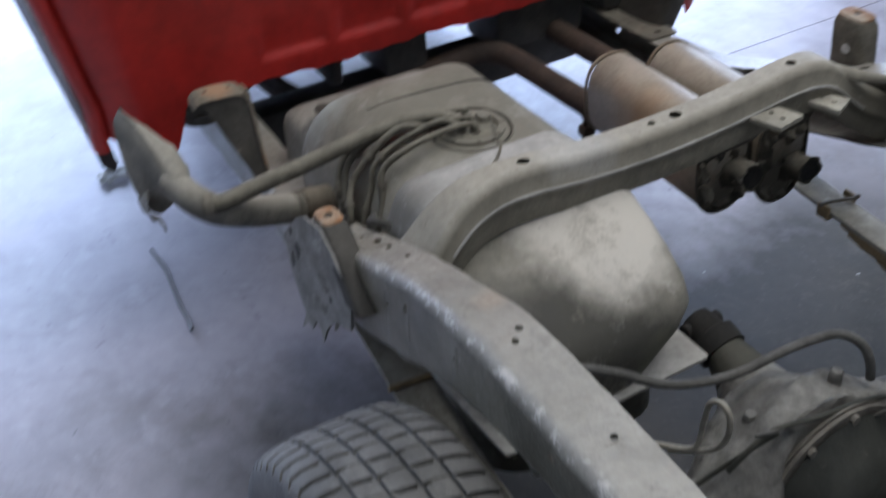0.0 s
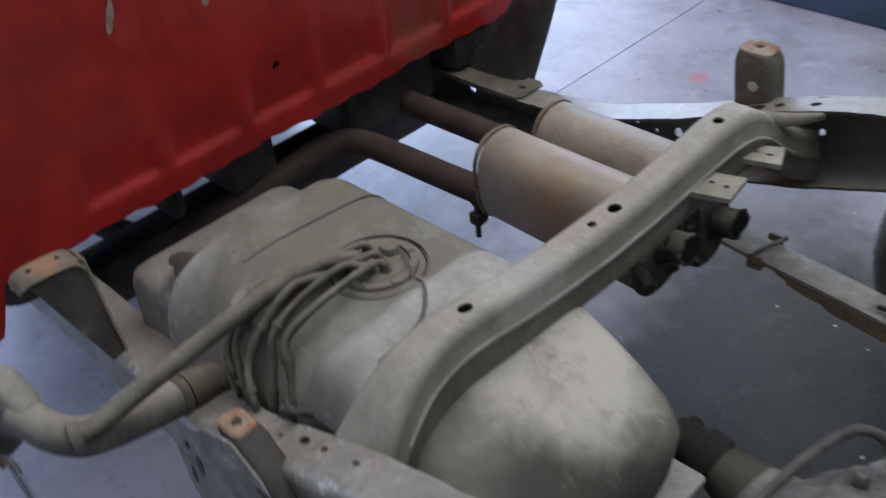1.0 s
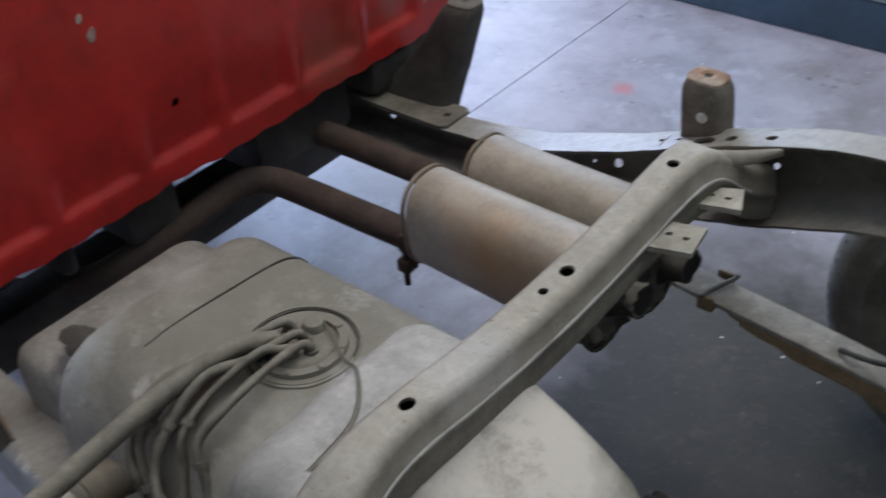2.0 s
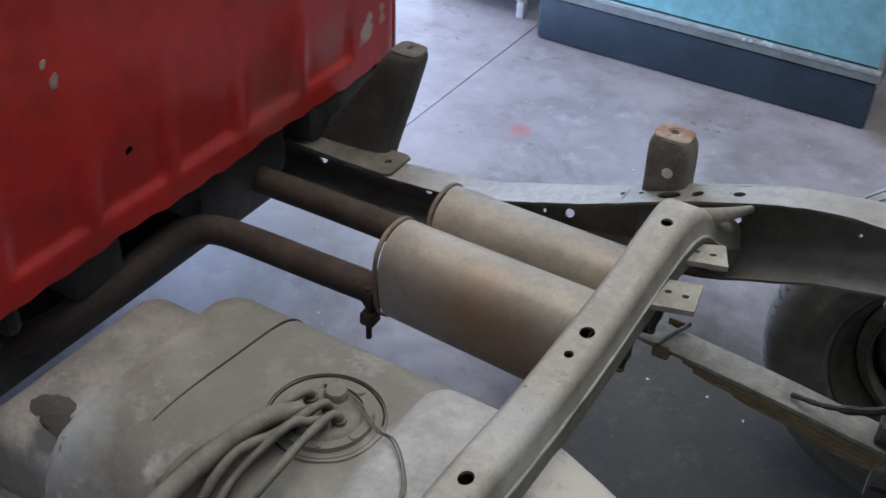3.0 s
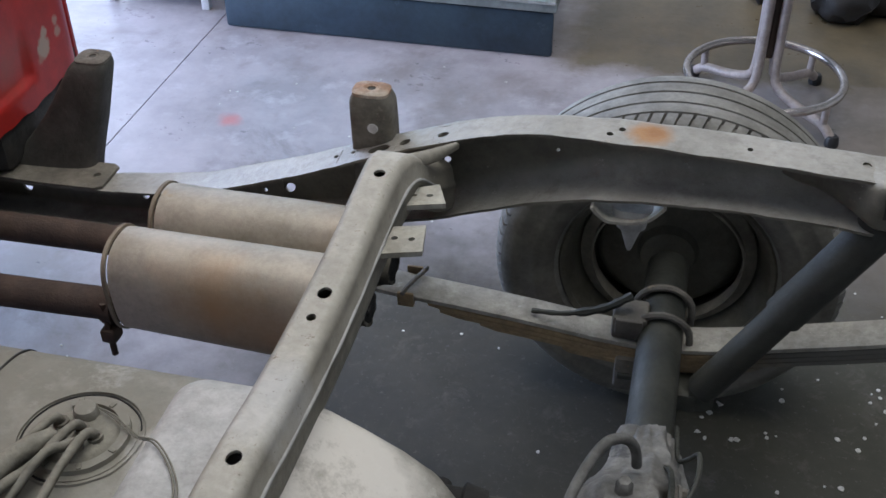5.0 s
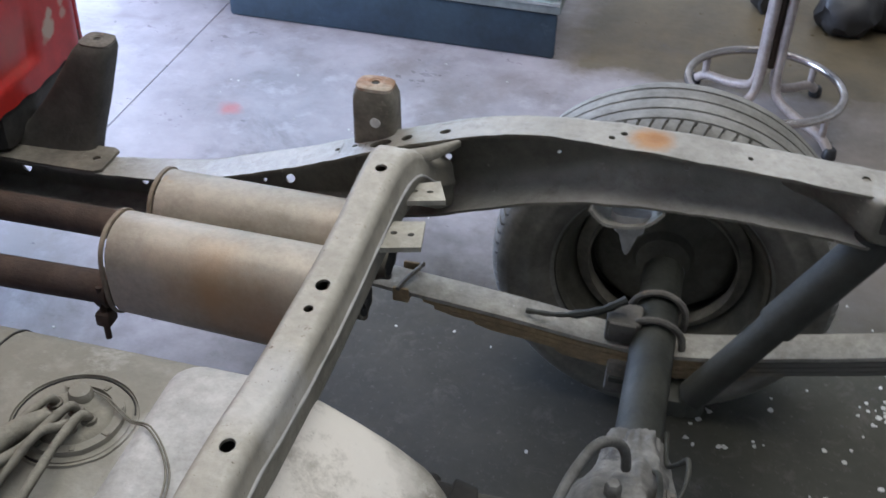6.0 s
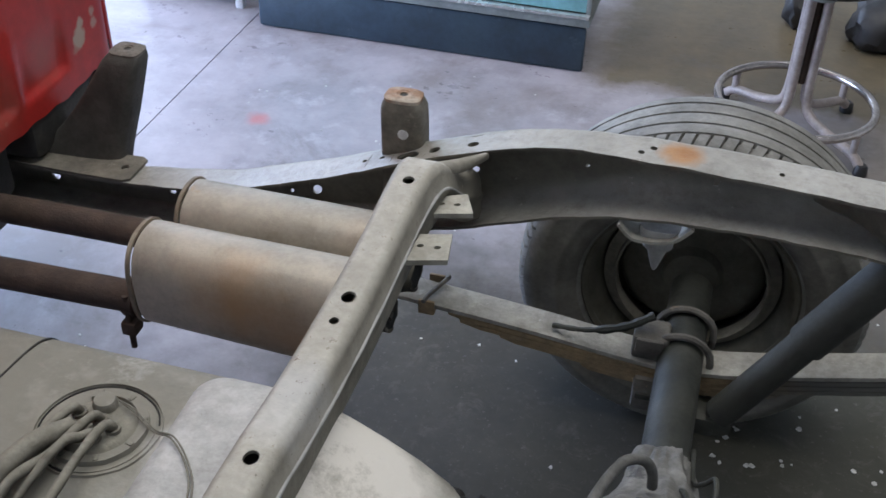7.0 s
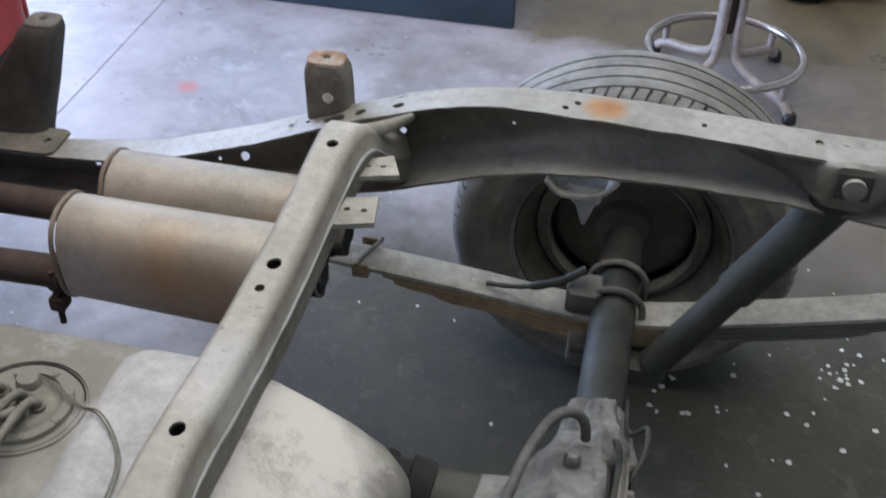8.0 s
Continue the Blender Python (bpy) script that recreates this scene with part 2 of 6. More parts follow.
LIP = material("dusty_rim_lip", (0.27, 0.25, 0.20), (0.18, 0.165, 0.135), 12, 0.75, 0.1, 0.4, 110)
UBOLT = material("dusty_ubolt_steel", (0.20, 0.185, 0.16), (0.12, 0.112, 0.10), 14, 0.7, 0.2, 0.4, 120, (0.26, 0.20, 0.14), 18, 0.62)
COVER = material("dark_oily_cover", (0.060, 0.062, 0.052), (0.038, 0.040, 0.034), 6, 0.55, 0.1, 0.35, 90, (0.12, 0.115, 0.10), 9, 0.62)
LEAF = material("dusty_spring_steel", (0.42, 0.40, 0.35), (0.32, 0.305, 0.27), 14, 0.75, 0.0, 0.4, 120, (0.46, 0.44, 0.40), 20, 0.62, flecks=[((0.62, 0.61, 0.57), 44, 0.63), ((0.16, 0.14, 0.11), 30, 0.64)])
LEAFRUST = material("rusty_spring_steel", (0.36, 0.26, 0.145), (0.21, 0.155, 0.095), 12, 0.8, 0.0, 0.4, 120, stains_and_shade=[((0.72, 0.47, 0.36), 0.26, 0.12, (0.12, 0.118, 0.105), 0.95)])
TYRE = material("dusty_tyre_rubber", (0.25, 0.245, 0.225), (0.18, 0.175, 0.16), 10, 0.85, 0.0, 0.3, 130, (0.13, 0.125, 0.115), 8, 0.6)
SHOCK = material("dusty_shock_tube", (0.045, 0.046, 0.038), (0.028, 0.029, 0.024), 8, 0.75, 0.0, 0.3, 100, lit_dust=(0.080, 0.079, 0.064))
TYREDARK = material("worn_tyre_rubber", (0.175, 0.173, 0.165), (0.115, 0.114, 0.11), 10, 0.8, 0.0, 0.3, 130, (0.20, 0.20, 0.195), 9, 0.6)
SIDEWALL = material("dark_tyre_sidewall", (0.175, 0.165, 0.14), (0.12, 0.115, 0.10), 9, 0.8, 0.0, 0.2, 120)
RIM = material("dark_steel_rim", (0.155, 0.145, 0.112), (0.10, 0.095, 0.075), 8, 0.7, 0.2, 0.3, 90)
RED = material("red_cab_paint", (0.54, 0.028, 0.022), (0.45, 0.024, 0.019), 3, 0.38, 0.0, 0.04, 40, (0.36, 0.045, 0.03), 4, 0.62, coat=0.2,
               stains_and_shade=[((-0.757, 0.40, 0.60), 0.10, 0.09, (0.27, 0.06, 0.035), 0.7), ((-0.757, 0.57, 0.63), 0.07, 0.06, (0.30, 0.07, 0.045), 0.6),
                       ((-0.757, 0.674, 0.612), 0.023, 0.007, (0.42, 0.36, 0.28), 0.85), ((-0.757, 0.685, 0.637), 0.014, 0.005, (0.42, 0.36, 0.28), 0.8), ((-0.757, 0.658, 0.595), 0.012, 0.006, (0.36, 0.24, 0.18), 0.6),
                       ((-0.757, 0.727, 0.620), 0.014, 0.006, (0.40, 0.32, 0.26), 0.7), ((-0.757, 0.727, 0.642), 0.012, 0.005, (0.40, 0.32, 0.26), 0.7), ((-0.757, 0.43, 0.565), 0.008, 0.006, (0.50, 0.30, 0.22), 0.6), ((-0.755, -0.19, 0.82), 0.03, 0.03, (0.50, 0.07, 0.05), 0.5)])
# dark grey carries the shade on the cab's sides
SIDE = material("shaded_side_grey", (0.06, 0.052, 0.056), (0.08, 0.07, 0.074), 4, 0.75, 0.0, 0.05, 50)
CHIP = material("bare_chipped_paint", (0.46, 0.38, 0.34), (0.34, 0.20, 0.17), 30, 0.8, 0.0, 0.3, 120)
RUBBER = material("grey_dusty_rubber", (0.15, 0.148, 0.14), (0.10, 0.098, 0.092), 20, 0.75, 0.0, 0.3, 150)
HOSE = material("dusty_rubber_hose", (0.165, 0.153, 0.123), (0.10, 0.093, 0.075), 26, 0.85, 0.0, 0.5, 150, lit_dust=(0.255, 0.24, 0.195), spots=(0.10, 0.09, 0.075), spot_scale=16, spot_amount=0.62)
COUPLING = material("brown_rubber_coupling", (0.13, 0.10, 0.072), (0.075, 0.06, 0.046), 16, 0.8, 0.0, 0.4, 120, lit_dust=(0.20, 0.175, 0.135))
PLATE = material("pale_steel_plate", (0.46, 0.44, 0.38), (0.38, 0.36, 0.31), 14, 0.6, 0.1, 0.2, 120)
STEELLEG = material("pinkish_grey_tube", (0.52, 0.45, 0.42), (0.42, 0.36, 0.335), 10, 0.45, 0.1, 0.08, 120, (0.24, 0.17, 0.13), 9, 0.64)
CHROME = material("worn_chrome_tube", (0.62, 0.58, 0.56), (0.50, 0.45, 0.43), 10, 0.22, 0.85, 0.08, 120, (0.25, 0.15, 0.10), 9, 0.64)
NAVY = material("dark_blue_plinth", (0.030, 0.055, 0.085), (0.040, 0.070, 0.10), 4, 0.45, 0.0, 0.1, 60, (0.06, 0.09, 0.12), 9, 0.62)
ALU = material("aluminium_trim", (0.78, 0.82, 0.84), (0.68, 0.73, 0.75), 6, 0.25, 0.6, 0.05, 90)
CYAN = material("pale_cyan_panel", (0.36, 0.80, 0.90), (0.33, 0.75, 0.86), 2, 0.25, 0.0, 0.03, 40)
GREYPANEL = material("grey_side_panel", (0.32, 0.36, 0.36), (0.26, 0.30, 0.30), 4, 0.5, 0.0, 0.08, 60)
BLACKBAG = material("black_rubber", (0.018, 0.018, 0.02), (0.035, 0.035, 0.038), 7, 0.5, 0.0, 0.3, 60)
WHITE = material("white_painted_metal", (0.70, 0.70, 0.72), (0.62, 0.62, 0.64), 8, 0.4, 0.0, 0.05, 80)
FLAKE = material("white_paint_flake", (0.75, 0.75, 0.72), (0.62, 0.62, 0.60), 40, 0.7, 0.0, 0.1, 150)
WALL = material("workshop_wall_plaster", (0.64, 0.60, 0.51), (0.56, 0.525, 0.45), 1.2, 0.85, 0.0, 0.2, 40)
CEILING = material("workshop_ceiling", (0.55, 0.53, 0.47), (0.48, 0.46, 0.41), 1.5, 0.85, 0.0, 0.2, 40)
YARD = material("yard_concrete", (0.45, 0.44, 0.42), (0.38, 0.37, 0.35), 1.5, 0.9, 0.0, 0.2, 30)


def floor_material():
    """Smooth concrete: lilac grey, oil and painted shade under the truck, a brown area, fine scratches."""
    m = bpy.data.materials.new("workshop_concrete")
    m.use_nodes = True
    nt = m.node_tree
    bsdf = nt.nodes["Principled BSDF"]
    co = nt.nodes.new("ShaderNodeTexCoord")

    def noise_at(s, detail=6.0, r=0.6, warp=0.0):
        n = nt.nodes.new("ShaderNodeTexNoise")
        n.inputs["Scale"].default_value, n.inputs["Detail"].default_value, n.inputs["Roughness"].default_value = s, detail, r
        n.inputs["Distortion"].default_value = warp
        nt.links.new(co.outputs["Object"], n.inputs["Vector"])
        return n.outputs["Fac"]

    def ramp(fac, lo, hi, a=0.0, b=1.0):
        r = nt.nodes.new("ShaderNodeMapRange")
        for key, v in (("From Min", lo), ("From Max", hi), ("To Min", a), ("To Max", b)):
            r.inputs[key].default_value = v
        nt.links.new(fac, r.inputs["Value"])
        return r.outputs["Result"]

    def mixed(fac, a, b):
        x = nt.nodes.new("ShaderNodeMix")
        x.data_type = "RGBA"
        nt.links.new(fac, x.inputs["Factor"])
        for socket, v in ((x.inputs[6], a), (x.inputs[7], b)):
            if isinstance(v, tuple):
                socket.default_value = (*v, 1)
            else:
                nt.links.new(v, socket)
        return x.outputs[2]

    def maths(op, a, b):
        x = nt.nodes.new("ShaderNodeMath")
        x.operation = op
        for socket, v in zip(x.inputs, (a, b)):
            if isinstance(v, (int, float)):
                socket.default_value = v
            else:
                nt.links.new(v, socket)
        return x.outputs[0]

    colour = mixed(ramp(noise_at(2.2, 9, 0.7), 0.38, 0.62), (0.395, 0.365, 0.395), (0.26, 0.245, 0.265))
    colour = mixed(ramp(noise_at(9, 8, 0.7), 0.55, 0.72), colour, (0.42, 0.395, 0.435))
    colour = mixed(ramp(noise_at(1.1, 7, 0.7, 0.25), 0.49, 0.60, 0, 0.75), colour, (0.19, 0.165, 0.16))
    # oil under the axle with the chassis shade painted in; brown area behind it
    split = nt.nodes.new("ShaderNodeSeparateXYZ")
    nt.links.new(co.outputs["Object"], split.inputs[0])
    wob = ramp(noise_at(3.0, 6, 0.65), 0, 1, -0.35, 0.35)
    oil_shade_x = ramp(maths("ADD", split.outputs[0], wob), -0.62, -0.28)
    oil_shade_y = ramp(maths("ADD", split.outputs[1], wob), 1.30, 0.85)
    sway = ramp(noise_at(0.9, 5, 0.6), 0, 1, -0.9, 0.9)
    oil_shade_y = maths("MULTIPLY", oil_shade_y, ramp(maths("ADD", split.outputs[1], sway), -0.95, -0.45))
    oil_shade_y = maths("MULTIPLY", oil_shade_y, ramp(maths("ADD", split.outputs[0], sway), 1.9, 1.35))
    oil = maths("MULTIPLY", maths("MULTIPLY", oil_shade_x, oil_shade_y), 0.94)
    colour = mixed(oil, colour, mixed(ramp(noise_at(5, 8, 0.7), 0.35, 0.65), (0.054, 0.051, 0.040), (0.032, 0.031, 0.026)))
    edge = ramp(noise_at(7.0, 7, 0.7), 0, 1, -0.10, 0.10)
    deep = maths("MULTIPLY", oil_shade_y, ramp(maths("ADD", split.outputs[0], wob), 0.05, 0.55, 0.0, 0.8))
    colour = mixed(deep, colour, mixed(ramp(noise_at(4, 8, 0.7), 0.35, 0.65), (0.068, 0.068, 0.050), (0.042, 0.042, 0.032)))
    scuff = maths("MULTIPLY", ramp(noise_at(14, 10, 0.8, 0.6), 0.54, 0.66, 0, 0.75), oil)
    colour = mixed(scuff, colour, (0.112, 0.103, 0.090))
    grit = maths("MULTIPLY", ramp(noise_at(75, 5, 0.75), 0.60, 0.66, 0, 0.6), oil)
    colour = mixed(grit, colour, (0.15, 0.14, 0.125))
    brown_y = ramp(maths("ADD", split.outputs[1], edge), 1.92, 2.02)
    brown_x = ramp(maths("ADD", split.outputs[0], edge), -0.05, 0.10)
    brown_x = maths("MULTIPLY", brown_x, ramp(maths("ADD", split.outputs[0], sway), 2.6, 2.0))
    brown_y = maths("MULTIPLY", brown_y, ramp(maths("ADD", split.outputs[1], sway), 4.2, 3.6))
    east = maths("MULTIPLY", ramp(maths("ADD", split.outputs[0], wob), 0.45, 0.95, 0.0, 0.85), maths("MULTIPLY", ramp(maths("ADD", split.outputs[1], edge), 0.9, 1.2), maths("MULTIPLY", ramp(maths("ADD", split.outputs[0], sway), 2.4, 1.9), ramp(maths("ADD", split.outputs[1], sway), 3.2, 2.6))))
    colour = mixed(maths("MAXIMUM", east, maths("MULTIPLY", brown_x, brown_y)), colour, mixed(ramp(noise_at(6, 8, 0.7), 0.35, 0.65), (0.15, 0.119, 0.073), (0.092, 0.076, 0.050)))
    colour = mixed(ramp(noise_at(22, 6, 0.7), 0.66, 0.70), colour, (0.10, 0.095, 0.10))
    colour = mixed(ramp(noise_at(2.6, 9, 0.75, 0.5), 0.56, 0.70, 0, 0.6), colour, (0.12, 0.108, 0.10))
    # faded red paint spot
    spot = nt.nodes.new("ShaderNodeVectorMath")
    spot.operation = "DISTANCE"
    nt.links.new(co.outputs["Object"], spot.inputs[0])
    spot.inputs[1].default_value = (RED_SPOT[0], RED_SPOT[1], 0)
    colour = mixed(ramp(maths("ADD", spot.outputs["Value"], ramp(noise_at(25), 0, 1, -0.025, 0.025)), 0.042, 0.012, 0, 0.6), colour, (0.48, 0.13, 0.12))
    nt.links.new(colour, bsdf.inputs["Base Color"])
    rough = maths("ADD", ramp(noise_at(4, 8, 0.7), 0.3, 0.7, 0.25, 0.42), ramp(noise_at(40, 4), 0.3, 0.7, -0.04, 0.06))
    rough = maths("ADD", rough, maths("MULTIPLY", oil, 0.16))
    nt.links.new(maths("SUBTRACT", 0.5, maths("MULTIPLY", oil, 0.24)), bsdf.inputs["Specular IOR Level"])
    nt.links.new(rough, bsdf.inputs["Roughness"])
    bp = nt.nodes.new("ShaderNodeBump")
    bp.inputs["Strength"].default_value, bp.inputs["Distance"].default_value = 0.12, 0.004
    nt.links.new(maths("ADD", noise_at(30, 6), maths("MULTIPLY", noise_at(5, 4), 2.0)), bp.inputs["Height"])
    nt.links.new(bp.outputs[0], bsdf.inputs["Normal"])
    return m


RED_SPOT = (-0.80, 1.47)
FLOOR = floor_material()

# ---- mesh helpers ----


def part(name, bm, mat, parent=None, label="", smooth=True, sharp=40):
    """Links a bmesh as one mesh object under its thing."""
    bmesh.ops.remove_doubles(bm, verts=bm.verts, dist=0.00005)
    bmesh.ops.recalc_face_normals(bm, faces=bm.faces)
    if smooth:
        for f in bm.faces:
            f.smooth = True
        for e in bm.edges:
            if len(e.link_faces) == 2 and e.calc_face_angle(0) > radians(sharp):
                e.smooth = False
    me = bpy.data.meshes.new(name)
    bm.to_mesh(me)
    bm.free()
    me.materials.append(mat)
    ob = new(name, me)
    if parent:
        ob.parent = parent
    if label:
        ob["label"] = label
    return ob


def curve_points(pts, n=8):
    """A smooth line through the points."""
    p = [Vector(q) for q in pts]
    p = [2 * p[0] - p[1]] + p + [2 * p[-1] - p[-2]]
    out = []
    for i in range(1, len(p) - 2):
        for k in range(n):
            t = k / n
            out.append(0.5 * (2 * p[i] + (p[i + 1] - p[i - 1]) * t + (2 * p[i - 1] - 5 * p[i] + 4 * p[i + 1] - p[i + 2]) * t * t
                              + (3 * p[i] - p[i - 1] - 3 * p[i + 1] + p[i + 2]) * t ** 3))
    out.append(p[-2])
    return out


def loft(bm, rings, closed=True, caps=True):
    vs = [[bm.verts.new(q) for q in r] for r in rings]
    n = len(vs[0])
    for a, b in zip(vs, vs[1:]):
        for i in range(n if closed else n - 1):
            bm.faces.new((a[i], a[(i + 1) % n], b[(i + 1) % n], b[i]))
    if caps and closed:
        bm.faces.new(vs[0][::-1])
        bm.faces.new(vs[-1])
    return vs


def tube(bm, pts, r, seg=10, n=8, caps=True, hollow=0.0, ribs=0.0, smooth_line=True):
    """A round tube along the points; r may be a function of 0..1; ribs makes it corrugated."""
    line = curve_points(pts, n) if smooth_line else [Vector(q) for q in pts]
    up = Vector((0.13, 0.21, 0.97))
    rings = []
    for i, q in enumerate(line):
        d = (line[min(i + 1, len(line) - 1)] - line[max(i - 1, 0)]).normalized()
        side = d.cross(up)
        if side.length < 0.05:
            side = d.cross(Vector((1, 0, 0)))
        side.normalize()
        up = side.cross(d).normalized()
        rad = r(i / (len(line) - 1)) if callable(r) else r
        if ribs:
            rad += ribs * (1 if i % 2 else -1)
        rings.append([q + rad * (math.cos(a) * side + math.sin(a) * up) for a in (2 * math.pi * k / seg for k in range(seg))])
    loft(bm, rings, caps=caps and not hollow)
    if hollow:
        inner = [[c + (v - c) * hollow for v in ring] for ring, c in zip(rings, line)]
        loft(bm, inner, caps=False)
        for k in (0, -1):
            for i in range(seg):
                j = (i + 1) % seg
                bm.faces.new([bm.verts.new(v) for v in (rings[k][i], rings[k][j], inner[k][j], inner[k][i])])


def box(bm, lo, hi, bevel=0.0, m=None):
    lo, hi = Vector(lo), Vector(hi)
    made = bmesh.ops.create_cube(bm, size=1.0)["verts"]
    for v in made:
        v.co = Vector(((lo[k] + hi[k]) / 2 + v.co[k] * (hi[k] - lo[k]) for k in range(3)))
    if bevel:
        edges = {e for v in made for e in v.link_edges}
        made = bmesh.ops.bevel(bm, geom=list(edges), offset=bevel, segments=2, affect="EDGES", profile=0.5)["verts"]
        made = list({v for v in made} | {v for v in bm.verts if v.is_valid and all(lo[k] - 1e-6 <= v.co[k] <= hi[k] + 1e-6 for k in range(3))})
    if m is not None:
        for v in made:
            v.co = m @ v.co


def lathe(bm, profile, seg, axis=Vector((0, 1, 0)), centre=Vector(), caps=False):
    """Turns (radius, along) pairs round the axis y through centre."""
    rings = []
    for k in range(seg):
        a = 2 * math.pi * k / seg
        rings.append([centre + Vector((r * math.cos(a), y, r * math.sin(a))) for r, y in profile])
    rings.append(rings[0])
    loft(bm, rings, closed=False)


def rod(bm, a, b, r, seg=10):
    tube(bm, [a, b], r, seg, n=1, smooth_line=False)


def sheet(bm, us, vs, place, holes=(), thick=0.004, bands=()):
    """A bent plate place(u, v) with real holes (u, v, ru, rv) through it; bands: the flat stretches of v that hold holes."""
    us, vs = set(us), set(vs)
    for u, v, ru, rv in holes:
        us |= {u - 1.5 * ru, u + 1.5 * ru}
    for lo, hi in bands:
        vs |= {lo, hi}
    # no grid line may run through a hole's cell
    us = sorted(u for u in {round(q, 5) for q in us} if not any(hu - 1.45 * ru < u < hu + 1.45 * ru for hu, hv, ru, rv in holes))
    vs = sorted(v for v in {round(q, 5) for q in vs} if not any(lo < v < hi for lo, hi in bands))
    grid, back = {}, {}

    def at(u, v):
        key = (round(u, 6), round(v, 6))
        if key not in grid:
            q = place(u, v)
            eu, ev = 1e-4 * (us[-1] - us[0]), 1e-4 * (vs[-1] - vs[0])
            du = place(min(u + eu, us[-1]), v) - place(max(u - eu, us[0]), v)
            dv = place(u, min(v + ev, vs[-1])) - place(u, max(v - ev, vs[0]))
            n = du.cross(dv)
            n = n.normalized() if n.length > 1e-12 else Vector((0, 0, 1))
            grid[key] = bm.verts.new(q)
            back[grid[key]] = bm.verts.new(q - n * thick)
        return grid[key]

    for u0, u1 in zip(us, us[1:]):
        for v0, v1 in zip(vs, vs[1:]):
            inside = [h for h in holes if u0 - 1e-6 < h[0] < u1 + 1e-6 and v0 - 1e-6 < h[1] < v1 + 1e-6]
            if not inside:
                bm.faces.new((at(u0, v0), at(u1, v0), at(u1, v1), at(u0, v1)))
                continue
            hu, hv, ru, rv = inside[0]
            outer, ring = [], []
            for k in range(16):
                c, s = math.cos(2 * math.pi * k / 16), math.sin(2 * math.pi * k / 16)
                big = max(abs(c), abs(s))
                outer.append(((u1 if c > 0 else u0) if abs(abs(c) - big) < 1e-9 else hu + (c / big) * (u1 - hu if c > 0 else hu - u0),
                              (v1 if s > 0 else v0) if abs(abs(s) - big) < 1e-9 else hv + (s / big) * (v1 - hv if s > 0 else hv - v0)))
                ring.append((hu + ru * c, hv + rv * s))
            for k in range(16):
                j = (k + 1) % 16
                bm.faces.new((at(*outer[k]), at(*outer[j]), at(*ring[j]), at(*ring[k])))
    mine = {v for v in grid.values()}
    faces = [f for f in bm.faces if all(v in mine for v in f.verts)]
    rim = [e for e in {e for f in faces for e in f.edges} if len(e.link_faces) == 1]
    for f in faces:
        bm.faces.new([back[v] for v in reversed(f.verts)])
    for e in rim:
        p, q = e.verts
        bm.faces.new((p, q, back[q], back[p]))


def line_through(pairs):
    xs, ys = [p[0] for p in pairs], [p[1] for p in pairs]
    return lambda x: float(np.interp(x, xs, ys))


def smooth_through(pairs):
    """A cubic that passes smoothly through the pairs."""
    xs, ys = [p[0] for p in pairs], [p[1] for p in pairs]
    slopes = np.gradient(np.array(ys), np.array(xs))

    def f(x):
        if x <= xs[0]:
            return ys[0] + slopes[0] * (x - xs[0])
        if x >= xs[-1]:
            return ys[-1] + slopes[-1] * (x - xs[-1])
        i = max(k for k in range(len(xs) - 1) if xs[k] <= x)
        h = xs[i + 1] - xs[i]
        t = (x - xs[i]) / h
        return float((1 + 2 * t) * (1 - t) ** 2 * ys[i] + t * (1 - t) ** 2 * h * slopes[i] + t * t * (3 - 2 * t) * ys[i + 1] + t * t * (t - 1) * h * slopes[i + 1])
    return f


def empty(name, label, category, group="", kind=""):
    return tagged(new(name), label, category, group, kind)


# ---- the room ----
bm = bmesh.new()
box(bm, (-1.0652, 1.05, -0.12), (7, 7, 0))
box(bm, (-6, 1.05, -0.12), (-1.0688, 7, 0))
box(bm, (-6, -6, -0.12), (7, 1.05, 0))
tagged(part("floor", bm, FLOOR, None, smooth=False), "smooth lilac-grey concrete workshop floor, oil and painted shade under the truck, brown to one side", "floor", kind="structure")
bm = bmesh.new()
box(bm, (-1.0688, 1.05, -0.12), (-1.0652, 7, -0.006))
tagged(part("floor_joint", bm, DARK, None, smooth=False), "dark sawn joint in the concrete floor", "joint", kind="structure")
bm = bmesh.new()
box(bm, (-200, -200, -0.3), (200, 200, -0.125), 0)
tagged(part("ground", bm, YARD, None, smooth=False), "pale concrete yard outside the workshop", "ground", kind="structure")


def wall(name, pieces, label, mat=WALL):
    bm = bmesh.new()
    for lo, hi in pieces:
        box(bm, lo, hi)
    tagged(part(name, bm, mat, None, smooth=False), label, "wall", kind="structure")


wall("wall_west", [((-6.2, -6, -0.12), (-6, -3.3, 4.2)), ((-6.2, 6.8, -0.12), (-6, 7, 4.2)), ((-6.2, -3.3, 3.7), (-6, 6.8, 4.2))], "plastered wall with a wide open doorway")
wall("wall_south", [((-6.2, -6.2, -0.12), (7.2, -6, 4.2))], "plain plastered workshop wall")
wall("wall_north", [((-6.2, 7, -0.12), (-5.7, 7.2, 4.2)), ((-3.5, 7, -0.12), (7.2, 7.2, 4.2)), ((-5.7, 7, -0.12), (-3.5, 7.2, 1.9)), ((-5.7, 7, 3.9), (-3.5, 7.2, 4.2))], "plastered workshop wall with a window opening")
wall("wall_east", [((7, -6, -0.12), (7.2, 7, 4.2))], "plain plastered workshop wall")
wall("ceiling", [((-6.2, -6.2, 4.2), (-1.6, 7.2, 4.35)), ((1.8, -6.2, 4.2), (7.2, 7.2, 4.35)), ((-1.6, -6.2, 4.2), (1.8, -0.9, 4.35)), ((-1.6, 2.7, 4.2), (1.8, 7.2, 4.35))], "plain workshop ceiling with a skylight opening", CEILING)

